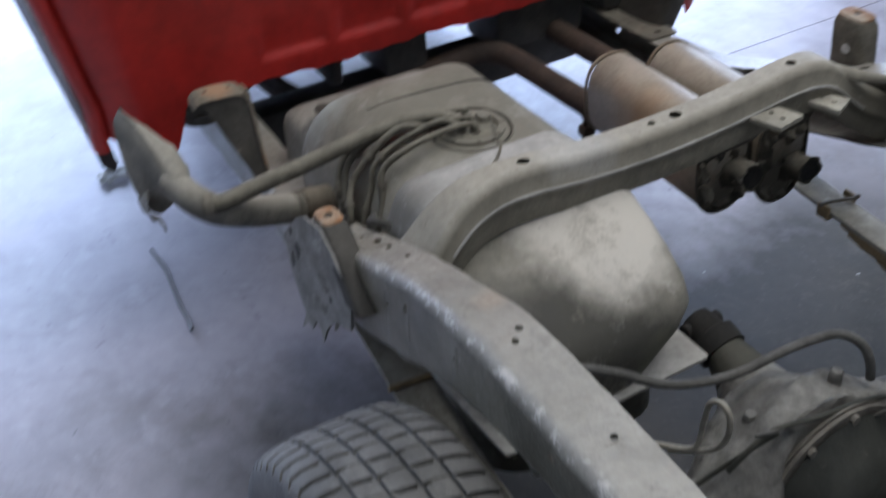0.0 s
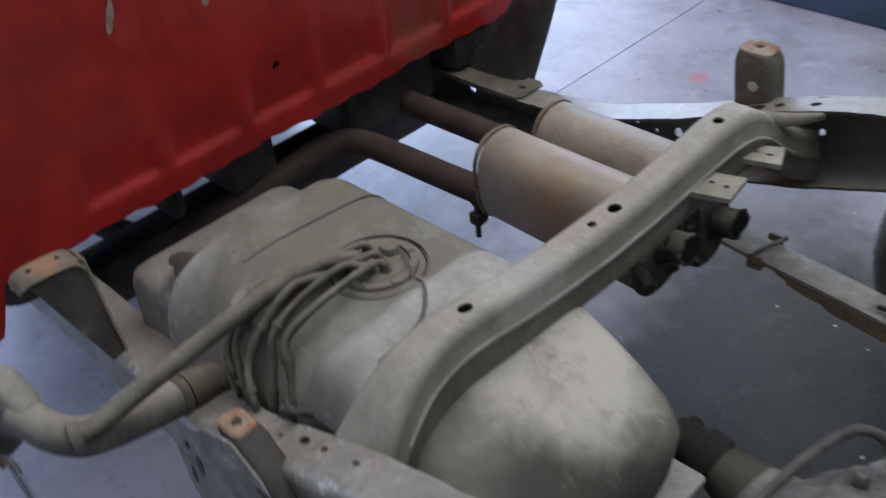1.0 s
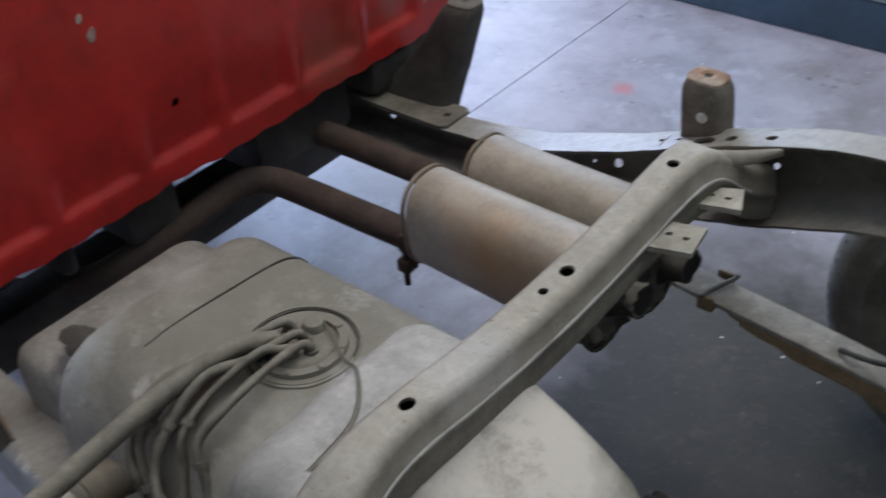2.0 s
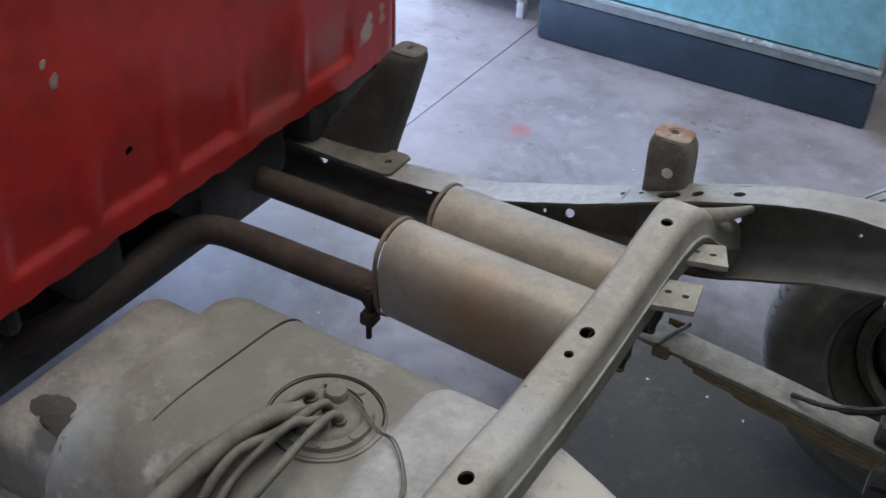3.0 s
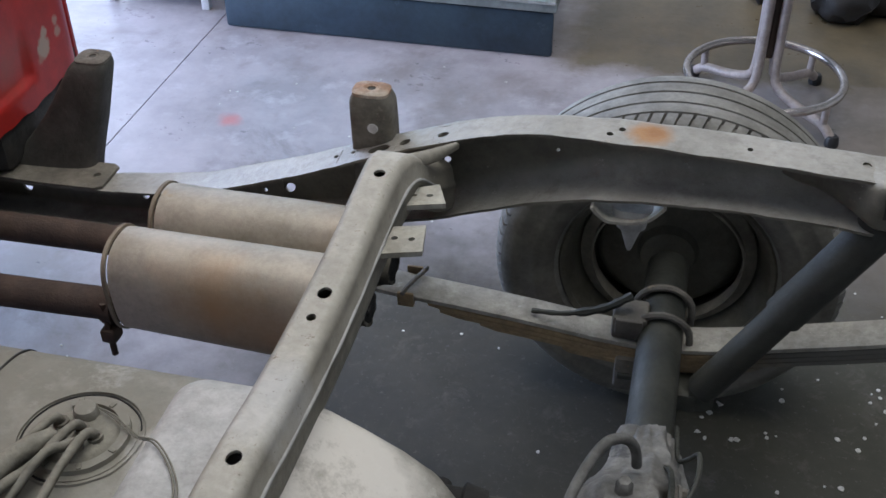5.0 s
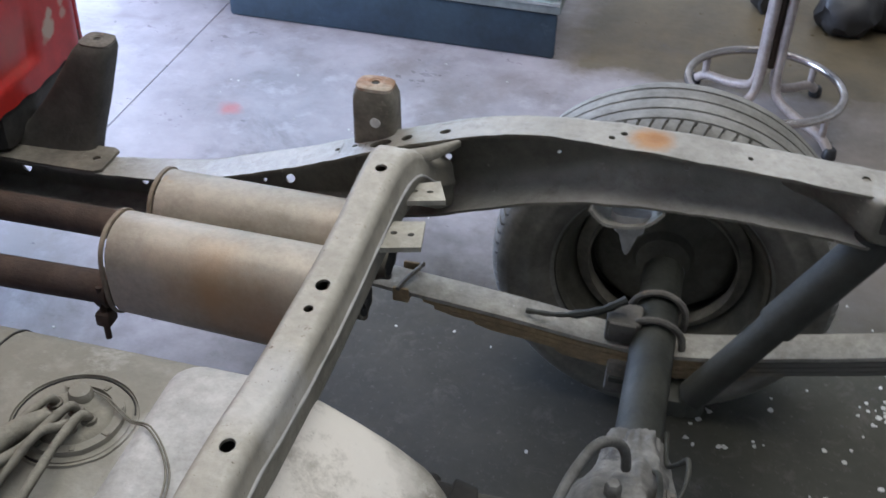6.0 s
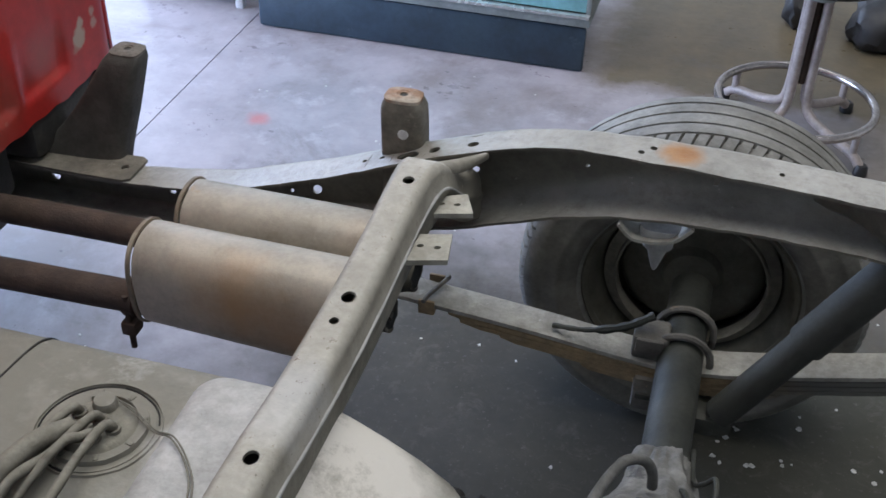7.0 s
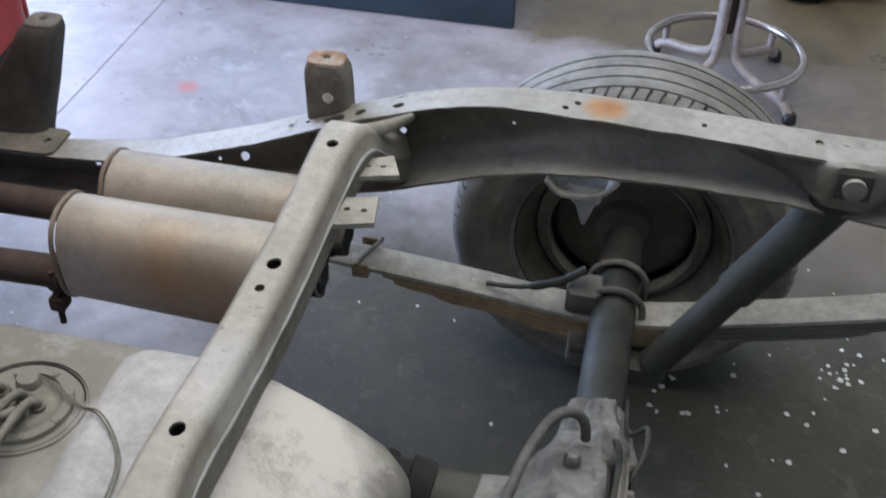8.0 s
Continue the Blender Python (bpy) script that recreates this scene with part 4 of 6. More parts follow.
part("sender_cap", bm, TANK, tank, "dusty round cap on the sender")
# dark welt across the front of the tank top
bm = bmesh.new()
tube(bm, [(-0.331, -0.066, 0.598), (-0.332, -0.077, 0.6245), (-0.334, -0.094, 0.6415), (-0.336, -0.125, 0.6505), (-0.340, -0.19, 0.6538), (-0.345, -0.24, 0.6538), (-0.349, -0.285, 0.6515), (-0.352, -0.315, 0.6465)], lambda t: 0.0020 - 0.0010 * t, 6)
part("strap", bm, DARK, tank, "thin dark strap edge across the tank")
# hoses that rise from the sender and spill over the near side of the tank
rng = random.Random(9)
for sx, sy, mx, ex, r in ((-0.024, 0.008, -0.258, -0.290, 0.0068), (-0.014, -0.016, -0.238, -0.266, 0.0074), (0.003, 0.004, -0.220, -0.243, 0.0068), (0.009, -0.020, -0.203, -0.219, 0.0062), (0.022, -0.004, -0.186, -0.196, 0.0066)):
    s0 = RING + Vector((sx, sy, 0.004))
    wob = [Vector([rng.uniform(-0.008, 0.008) for _ in range(3)]) for _ in range(5)]
    wob[1] *= 1.5
    pts = [s0, s0 + Vector((-0.001, -0.002, 0.013)), s0 + Vector((-0.005, -0.014, 0.0195)), Vector((mx * 0.6 + s0.x * 0.4, -0.270, 0.675)) + wob[0], Vector((mx * 0.4 + ex * 0.6, -0.318, 0.667)) + wob[1],
           Vector((ex, -0.366, 0.640)) + wob[2], Vector((ex + 0.006, -0.396, 0.600)) + 1.4 * wob[3], Vector((ex + 0.022, -0.415, 0.555)) + 2 * wob[4], Vector((ex + 0.012, -0.405, 0.50))]
    bm = bmesh.new()
    tube(bm, pts, lambda t, r=r: 0.84 * r * (1 + 0.09 * math.sin(9 * t + 4000 * r) + 0.05 * math.sin(47 * t)), 10, n=12)
    hose = part("hose", bm, HOSE, tank, "dusty rubber fuel hose")
    for t in (0.05, 0.50 + 900 * r % 0.25, 0.82):
        line = curve_points(pts, 12)
        q, d = line[int(t * len(line))], (line[int(t * len(line)) + 1] - line[int(t * len(line)) - 1]).normalized() * 0.004
        bm = bmesh.new()
        tube(bm, [q - d, q + d], r * 1.28, 10, n=1, smooth_line=False)
        part("hose_clip", bm, MOUNT, hose, "dusty spring clip on the hose")
for dx, dz in ((0.0, 0.0), (0.004, 0.003)):
    bm = bmesh.new()
    tube(bm, [RING + Vector((0.006, 0.034, 0.013)), (-0.165 + dx, -0.192, 0.668 + dz), (-0.133 + dx, -0.209, 0.664 + dz), (-0.105 + dx, -0.219, 0.671 + dz), (-0.076 + dx, -0.246, 0.672), (-0.056 + dx, -0.280, 0.672), (-0.048 + dx, -0.33, 0.672), (-0.055, -0.38, 0.655)], 0.0011, 6)
    part("wire", bm, HOSE, tank, "thin dusty sender wire")
for dz, r in ((0.0, 0.0055), (0.008, 0.0042), (0.003, 0.0034)):
    bm = bmesh.new()
    tube(bm, [(-0.150, -0.424 + dz, 0.588 + dz), (-0.118, -0.420 - dz, 0.600 + dz), (-0.092, -0.404 + dz, 0.602), (-0.066, -0.388, 0.606 + dz), (-0.058, -0.362 - dz, 0.616 + dz), (-0.055, -0.335, 0.628)], lambda t: r * (1 + 0.25 * math.sin(26 * t + 300 * dz)), 8, n=10)
    part("cable", bm, RUBBER, tank, "crumpled grey cable lying beside the tank")
bm = bmesh.new()
for (x, y, z), (rx, ry, rz) in (((-0.545, -0.300, 0.5505), (0.030, 0.020, 0.004)), ((-0.515, -0.318, 0.549), (0.026, 0.016, 0.007)), ((-0.492, -0.328, 0.545), (0.016, 0.014, 0.010)), ((-0.505, -0.348, 0.534), (0.014, 0.006, 0.014))):
    for v in bmesh.ops.create_icosphere(bm, subdivisions=3, radius=1.0)["verts"]:
        q = v.co * (1 + 0.35 * noise.noise(v.co * 1.7 + Vector((x * 40, y * 40, 0))) + 0.15 * noise.noise(v.co * 5 + Vector((x * 90, 0, 0))))
        v.co = Vector((x + rx * q.x, y + ry * q.y, z + rz * q.z))
part("vent_valve", bm, MOUNTDARK, tank, "black greasy vent valve on the tank step")

# filler neck
filler = new("filler_neck")
filler.parent = truck
filler["label"] = "dusty fuel filler pipe with vent hose and torn flange"
bm = bmesh.new()
tube(bm, [(-0.29, -0.34, 0.515), (-0.335, -0.40, 0.512), (-0.338, -0.47, 0.522), (-0.304, -0.55, 0.566), (-0.276, -0.610, 0.608), (-0.285, -0.640, 0.632), (-0.318, -0.655, 0.648), (-0.330, -0.660, 0.652)], lambda t: 0.0265 - 0.004 * t, 16)
part("pipe", bm, DUST, filler, "dusty filler pipe")
bm = bmesh.new()
tube(bm, [(-0.212, -0.232, 0.668), (-0.234, -0.275, 0.676), (-0.256, -0.36, 0.663), (-0.268, -0.473, 0.640), (-0.264, -0.55, 0.634), (-0.256, -0.606, 0.632), (-0.266, -0.634, 0.628)], lambda t: 0.0118 + 0.0022 * t, 12)
part("vent_hose", bm, HOSE, filler, "thick rubber vent hose")
bm = bmesh.new()
tube(bm, [(-0.296, -0.352, 0.5145), (-0.322, -0.385, 0.5125), (-0.3355, -0.41, 0.5128), (-0.338, -0.452, 0.518)], lambda t: 0.0288 + 0.0008 * math.sin(30 * t), 16)
part("coupling", bm, COUPLING, filler, "dark brown rubber coupling of the filler pipe")
for q, d, r in (((-0.338, -0.462, 0.520), (0.0, -0.07, 0.012), 0.0275), ((-0.258, -0.628, 0.634), (-0.02, -0.06, 0.0), 0.0175)):
    bm = bmesh.new()
    q, d = Vector(q), Vector(d).normalized() * 0.006
    tube(bm, [q - d, q + d], r, 14, n=1, smooth_line=False)
    part("clamp", bm, MOUNT, filler, "dark hose clamp")
# torn funnel round the mouth of the filler pipe: a wide crumpled cone that opens away from the tank
rim = curve_points([(-0.422, -0.690, 0.738), (-0.378, -0.655, 0.704), (-0.340, -0.630, 0.672), (-0.336, -0.645, 0.632), (-0.338, -0.664, 0.604), (-0.346, -0.684, 0.588), (-0.366, -0.700, 0.612), (-0.395, -0.704, 0.660), (-0.420, -0.702, 0.715), (-0.422, -0.690, 0.738)], 4)[:-1]
mouth = [Vector((-0.316 + 0.012 * math.sin(a), -0.652 + 0.020 * math.cos(a), 0.644 + 0.025 * math.sin(a))) for a in (radians(115 - 360 * k / len(rim)) for k in range(len(rim)))]
rings = []
for t, swell in ((0.0, 0.0), (0.25, 0.004), (0.55, 0.007), (0.8, 0.004), (1.0, 0.0)):
    ring = []
    for k, (p, q) in enumerate(zip(mouth, rim)):
        v = p.lerp(q, t)
        ring.append(v + Vector((0.4, 0.5, 0.5)) * (swell + 0.006 * t * noise.noise(v * 38)))
    rings.append(ring)
heart = sum(rim, Vector()) / len(rim)
rings += [[v.lerp(heart, 0.06) + Vector((-0.004, -0.003, 0)) for v in rim], [v.lerp(heart, 0.35) + Vector((0.012, 0.010, 0)) for v in rim], [v.lerp(heart, 0.75) + Vector((0.02, 0.018, 0)) for v in rim]]
bm = bmesh.new()
loft(bm, rings)
part("funnel", bm, DUST, filler, "crumpled dusty rubber funnel round the filler mouth")
bm = bmesh.new()
sheet(bm, [k / 8 for k in range(9)], [-1, -0.5, 0, 0.5, 1], lambda u, v: Vector((-0.358 + 0.030 * v * (1 - 0.55 * u) + 0.008 * math.sin(6 * u), -0.690 - 0.012 * math.sin(4 * u + v), 0.628 - 0.012 * v - 0.064 * u + 0.010 * noise.noise(Vector((u * 4, v * 3, 1))))), thick=0.003)
part("torn_rag", bm, STEP, filler, "torn greyish rag of rubber under the funnel")


# mufflers and exhaust pipes
def crusted_end(ring, deep):
    """A muffler's end plate under lumps of dried dirt."""
    bm = bmesh.new()
    heart = sum(ring, Vector()) / len(ring)
    rings = []
    for k in (1.0, 0.93, 0.84, 0.74, 0.63, 0.52, 0.41, 0.30, 0.18, 0.06):
        row = []
        for v in ring:
            q = heart.lerp(v, k)
            lump_x = noise.noise(q * 34) + 0.6 * noise.noise(q * 80)
            row.append(q + Vector((0.0 if k == 1.0 else 0.003 + deep * max(-0.2, lump_x), 0, 0)))
        rings.append(row)
    loft(bm, rings)
    return bm


def muffler(y, ztop, rear, deep, mouth, pipe_pts, tilt):
    m = new("muffler")
    m.parent = truck
    m["label"] = "tan oval steel muffler with rust bloom"
    hw, x0 = 0.060, -0.395

    def oval(x, k):
        hh = 0.083 + (deep - 0.083) * (x - x0) / (rear - x0)
        pts = []
        for i in range(36):
            a = 2 * math.pi * i / 36
            c, s = math.cos(a), math.sin(a)
            yy, zz = hw * k * math.copysign(abs(c) ** 0.85, c), hh * k * math.copysign(abs(s) ** 0.70, s)
            pts.append(Vector((x, y + yy + tilt * zz + skew(x) - skew(-0.4), ztop - hh + zz + 0.040 * (x - x0))))
        return pts
    bm = bmesh.new()
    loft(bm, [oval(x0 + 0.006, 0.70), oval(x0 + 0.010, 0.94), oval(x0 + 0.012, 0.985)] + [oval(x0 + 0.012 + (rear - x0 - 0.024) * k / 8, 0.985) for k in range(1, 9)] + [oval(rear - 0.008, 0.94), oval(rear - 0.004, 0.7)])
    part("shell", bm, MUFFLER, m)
    for xe in (x0 + 0.006, rear - 0.006):
        bm = bmesh.new()
        loft(bm, [oval(xe - 0.004, 0.985), oval(xe - 0.003, 1.025), oval(xe + 0.003, 1.025), oval(xe + 0.004, 0.985)], caps=False)
        part("rolled_seam", bm, SEAM if xe < -0.2 else HANGER, m, "dull rolled end seam")
    part("end_cap", crusted_end(oval(rear - 0.008, 0.99), 0.022), HANGER, m, "dark dusty rear end of the muffler")
    # cut tailpipe stub with a ragged mouth and a lump of dirt on it
    rng = random.Random(int(y * 1000))
    q = Vector(mouth)
    line = [q + Vector((rear - 0.02 - q.x, -0.010, -0.012)), q + Vector((-0.035, -0.006, -0.004)), q]
    ragged = [rng.uniform(0.0, 0.007) for _ in range(18)]
    rings, inner = [], []
    for t, r in ((0.0, 0.036), (0.2, 0.033), (0.4, 0.0300), (0.6, 0.0275), (0.85, 0.0265), (1.0, 0.0275)):
        c = line[0].lerp(line[1], t / 0.6) if t < 0.6 else line[1].lerp(line[2], (t - 0.6) / 0.4)
        for rad, to in ((r, rings), (r * 0.8, inner)):
            to.append([c + Vector((-(ragged[k] if t == 1.0 else 0.0), rad * (1 + 0.22 * noise.noise(Vector((math.cos(k / 2.86), math.sin(k / 2.86), t * 3 + y * 20)))) * math.cos(2 * math.pi * k / 18), rad * (1 + 0.15 * noise.noise(Vector((k * 0.6, 4, t * 4)))) * math.sin(2 * math.pi * k / 18))) for k in range(18)])
    bm = bmesh.new()
    loft(bm, rings + [inner[-1]], caps=False)
    part("tail_stub", bm, HANGER, m, "dusty cut tailpipe stub with a ragged mouth")
    bm = bmesh.new()
    loft(bm, [[v + Vector((-0.0008, 0, 0)) for v in inner[-1]], inner[-2], inner[-3]])
    part("bore", bm, GREASE, m, "black bore of the tailpipe stub")
    bm = bmesh.new()
    tube(bm, pipe_pts, 0.0255, 14, n=8)
    part("pipe", bm, PIPE, m, "dark rusty exhaust pipe")
    bm = bmesh.new()
    q = Vector(pipe_pts[0]) + Vector((-0.012, 0, 0))
    tube(bm, [q + Vector((-0.009, 0, 0)), q + Vector((0.009, 0, 0))], 0.031, 14, n=1, smooth_line=False)
    box(bm, q + Vector((-0.012, -0.034, -0.052)), q + Vector((0.012, -0.006, -0.028)), 0.004)
    rod(bm, q + Vector((0, -0.024, -0.080)), q + Vector((0, -0.024, 0.02)), 0.005)
    rod(bm, q + Vector((0, 0.026, -0.06)), q + Vector((0, 0.026, 0.02)), 0.005)
    part("clamp", bm, PIPE, m, "rusty exhaust clamp with bolts")
    return m


STUB1, STUB2 = (-0.012, 0.237, 0.494), (-0.022, 0.392, 0.447)
muffler(0.226, 0.579, -0.052, 0.090, STUB1, [(-0.405, 0.214, 0.447), (-0.52, 0.214, 0.443), (-0.66, 0.215, 0.438), (-0.735, 0.212, 0.434), (-0.775, 0.190, 0.431), (-0.79, 0.145, 0.428), (-0.79, 0.07, 0.422), (-0.80, -0.02, 0.41), (-0.85, -0.12, 0.38), (-1.0, -0.20, 0.35), (-1.6, -0.22, 0.34)], -0.06)
muffler(0.372, 0.560, -0.058, 0.099, STUB2, [(-0.405, 0.365, 0.445), (-0.55, 0.372, 0.44), (-0.75, 0.38, 0.43), (-1.0, 0.39, 0.415), (-1.4, 0.40, 0.40), (-2.0, 0.41, 0.39)], -0.06)


# hangers behind the crossmember: pale plates on straps, with torn rubber under the flange
def hanger(corners, z, holes):
    """corners: the plate's four corners in plan, inner far, outer far, outer near, inner near."""
    h = new("exhaust_hanger")
    h.parent = truck
    h["label"] = "pale drilled bracket plate with greasy exhaust hanger"
    a, b, c, d = [Vector((*q, z)) for q in corners]
    bm = bmesh.new()
    sheet(bm, [0, 0.5, 1], [0, 0.5, 1], lambda u, v: a.lerp(b, u).lerp(d.lerp(c, u), v), [(u, v, 0.085, 0.070) for u, v in holes], 0.008, [(0.06, 0.94)])
    part("plate", bm, PLATE, h, "pale drilled steel plate")
    m = (a + b + c + d) / 4
    bm = bmesh.new()
    sheet(bm, [k / 8 for k in range(9)], [-1, -0.4, 0.4, 1], lambda u, v: Vector((m.x - 0.030 - 0.050 * u * u, m.y - 0.004 + 0.020 * v * (1 + 0.15 * math.sin(7 * u)), z - 0.009 - 0.085 * u + 0.004 * noise.noise(Vector((u * 5, v * 2, z * 30))))), thick=0.010)
    part("strap", bm, HANGER, h, "dark dusty rubber hanger strap")
    return h


first = hanger(((0.020, 0.213), (0.072, 0.229), (0.081, 0.172), (0.030, 0.156)), 0.652, ((0.70, 0.52), (0.28, 0.44)))
hanger(((0.016, 0.322), (0.063, 0.344), (0.082, 0.300), (0.022, 0.281)), 0.640, ((0.68, 0.52), (0.30, 0.44)))
for x, y, z, l in ((0.020, 0.070, 0.616, 0.020), (0.020, 0.118, 0.616, 0.026)):
    bm = bmesh.new()
    sheet(bm, [0, 0.2, 0.4, 0.6, 0.8, 1], [-1, 0, 1], lambda u, v: Vector((x + 0.006 * math.sin(5 * u + y * 90), y + 0.011 * v * (1.05 - u) + 0.006 * u * math.sin(y * 200), z - l * u)), thick=0.003)
    part("torn_flap", bm, GREASE, first, "torn black rubber flap")


# rear axle
AX, AZ = 0.397, 0.315
axle = new("rear_axle")
axle.parent = truck
axle["label"] = "dark dusty live rear axle with cast differential"
bm = bmesh.new()
tube(bm, [(AX, -0.60, AZ), (AX, -0.30, AZ), (AX, -0.17, AZ + 0.004)], lambda t: 0.0365 if t < 0.8 else 0.0365 + 0.05 * (t - 0.8), 18, n=6)
part("axle_tube", bm, AXLE, axle, "dark greasy axle tube")
bm = bmesh.new()
tube(bm, [(AX, 0.66, AZ), (AX, 0.30, AZ), (AX, 0.15, AZ + 0.004)], lambda t: 0.0365 if t < 0.75 else 0.0365 + 0.045 * (t - 0.75), 18, n=6)
part("axle_tube", bm, AXLE, axle, "dark greasy axle tube")
bm = bmesh.new()
rings = []
diff_r = smooth_through([(-0.24, 0.041), (-0.19, 0.060), (-0.13, 0.096), (-0.07, 0.124), (0.0, 0.132), (0.06, 0.112), (0.12, 0.078), (0.18, 0.055), (0.25, 0.040)])
for k in range(80):
    y = -0.24 + 0.49 * k / 79
    ring = []
    for i in range(96):
        a = 2 * math.pi * i / 96
        q = Vector((math.cos(a), y * 8, math.sin(a)))
        rib = 0.007 * max(0.0, 1 - abs((a - 1.9 - 2.2 * y) / 0.10)) + 0.006 * max(0.0, 1 - abs((a - 1.2 + 1.5 * y) / 0.12))
        dent = -0.010 * math.exp(-((a - 1.55) / 0.22) ** 2 - ((y + 0.005) / 0.035) ** 2) + 0.008 * math.exp(-((a - 2.05) / 0.25) ** 2 - ((y - 0.06) / 0.03) ** 2)
        rib *= math.exp(-(y / 0.09) ** 2)
        r = diff_r(y) * (1 + 0.035 * math.cos(5 * a)) + 0.010 * noise.noise(q * 1.5) + 0.006 * noise.noise(q * 4.0) + 0.0025 * noise.noise(q * 11.0) + rib + dent
        ring.append(Vector((AX + r * math.cos(a) * (1 if math.cos(a) < 0 else 0.34 + 0.66 * min(1.0, max(0.0, (abs(y) - 0.08) / 0.08))), y - 0.02, AZ + 0.004 + 1.1 * r * math.sin(a))))
    rings.append(ring)
loft(bm, rings)
part("differential", bm, DIFF, axle, "dusty cast differential housing")
bm = bmesh.new()
tube(bm, [(AX - 0.06, -0.02, AZ + 0.02), (AX - 0.11, -0.015, AZ + 0.036), (AX - 0.15, -0.010, AZ + 0.048)], lambda t: 0.080 - 0.032 * t, 22, n=6)
part("pinion_nose", bm, DIFF, axle, "dusty cast pinion nose")
bm = bmesh.new()
tube(bm, [(AX - 0.148, -0.010, AZ + 0.048), (AX - 0.18, -0.007, AZ + 0.056), (AX - 0.215, -0.004, AZ + 0.064)], lambda t: 0.047 - 0.018 * t, 20, n=6)
part("pinion_neck", bm, SHOCK, axle, "dark oily pinion neck")
bm = bmesh.new()
tube(bm, [(AX - 0.202, -0.004, AZ + 0.058), (AX - 0.208, -0.004, AZ + 0.060), (AX - 0.228, -0.004, AZ + 0.066), (AX - 0.232, -0.004, AZ + 0.067)], lambda t: 0.040 if 0.1 < t < 0.9 else 0.034, 20, n=2)
tube(bm, [(AX - 0.230, -0.004, AZ + 0.067), (AX - 0.254, -0.004, AZ + 0.074), (AX - 0.272, -0.004, AZ + 0.079)], lambda t: 0.032 - 0.008 * t, 16, n=4)
rod(bm, (AX - 0.258, -0.038, AZ + 0.075), (AX - 0.258, 0.032, AZ + 0.075), 0.012, 12)
part("pinion_flange", bm, GREASE, axle, "black pinion flange")
bm = bmesh.new()
rings = [[Vector((AX + 0.036 + d, -0.025 + r * math.cos(a), AZ + 0.004 + 1.05 * r * math.sin(a))) for a in (2 * math.pi * k / 40 for k in range(40))] for d, r in ((0.014, 0.126), (0.022, 0.112), (0.052, 0.092), (0.072, 0.06), (0.078, 0.02))]
loft(bm, rings)
part("diff_cover", bm, COVER, axle, "dark oily differential cover")
bm = bmesh.new()
rings = [[Vector((AX + 0.036 + d, -0.025 + r * math.cos(a), AZ + 0.004 + 1.05 * r * math.sin(a))) for a in (2 * math.pi * k / 40 for k in range(40))] for d, r in ((-0.006, 0.118), (-0.004, 0.135), (0.002, 0.137), (0.003, 0.133), (0.005, 0.133), (0.006, 0.136), (0.010, 0.135), (0.012, 0.116))]
loft(bm, rings)
cover_rim = part("cover_rim", bm, UBOLT, axle, "dusty bolted rim of the differential")
for k in range(10):
    a = 2 * math.pi * (k + 0.4) / 10
    q = Vector((0, -0.025 + 0.126 * math.cos(a), AZ + 0.004 + 0.132 * math.sin(a)))
    bm = bmesh.new()
    rod(bm, q + Vector((AX + 0.044, 0, 0)), q + Vector((AX + 0.054, 0, 0)), 0.0075, 6)
    part("cover_bolt", bm, UBOLT, cover_rim, "grimy hexagonal cover bolt")
for x, y, z in ((0.330, -0.055, 0.425), (0.372, 0.028, 0.445), (0.352, -0.11, 0.420)):
    bm = bmesh.new()
    loft(bm, [[Vector((x + r * math.cos(a), y + r * math.sin(a), z + d)) for a in (2 * math.pi * k / 6 for k in range(6))] for r, d in ((0.012, -0.03), (0.011, 0.010), (0.008, 0.014))])
    part("boss", bm, DIFF, axle, "dusty cast boss with bolt")
bm = bmesh.new()
sheet(bm, [0, 0.3, 0.6, 1], [-1, 0, 1], lambda u, v: Vector((0.415 + 0.004 * v, -0.155 + 0.085 * u + 0.012 * v * (1 - u), 0.470 - 0.055 * u + 0.016 * math.sin(3.1 * u))), thick=0.004)
part("line_bracket", bm, DIFF, axle, "dusty brake line bracket")
for pts, r in (([(0.405, -0.20, 0.42), (0.412, -0.155, 0.462), (0.415, -0.12, 0.468), (0.425, -0.06, 0.462), (0.43, 0.02, 0.452), (0.428, 0.09, 0.42), (0.42, 0.14, 0.372)], 0.0042), ([(0.418, -0.13, 0.466), (0.40, -0.18, 0.43), (0.38, -0.25, 0.385), (0.37, -0.36, 0.36)], 0.0036)):
    bm = bmesh.new()
    tube(bm, pts, r, 8)
    part("brake_pipe", bm, AXLE, axle, "dark steel brake pipe on the axle")
bm = bmesh.new()
tube(bm, [(0.30, -0.235, 0.40), (0.345, -0.205, 0.415), (0.352, -0.2, 0.47), (0.357, -0.2, 0.505), (0.375, -0.2, 0.522), (0.392, -0.2, 0.513), (0.396, -0.2, 0.485), (0.385, -0.2, 0.450), (0.355, -0.2, 0.415), (0.31, -0.215, 0.385)], 0.0042, 8)
part("pipe_loop", bm, PLATE, axle, "pale looped steel brake pipe")
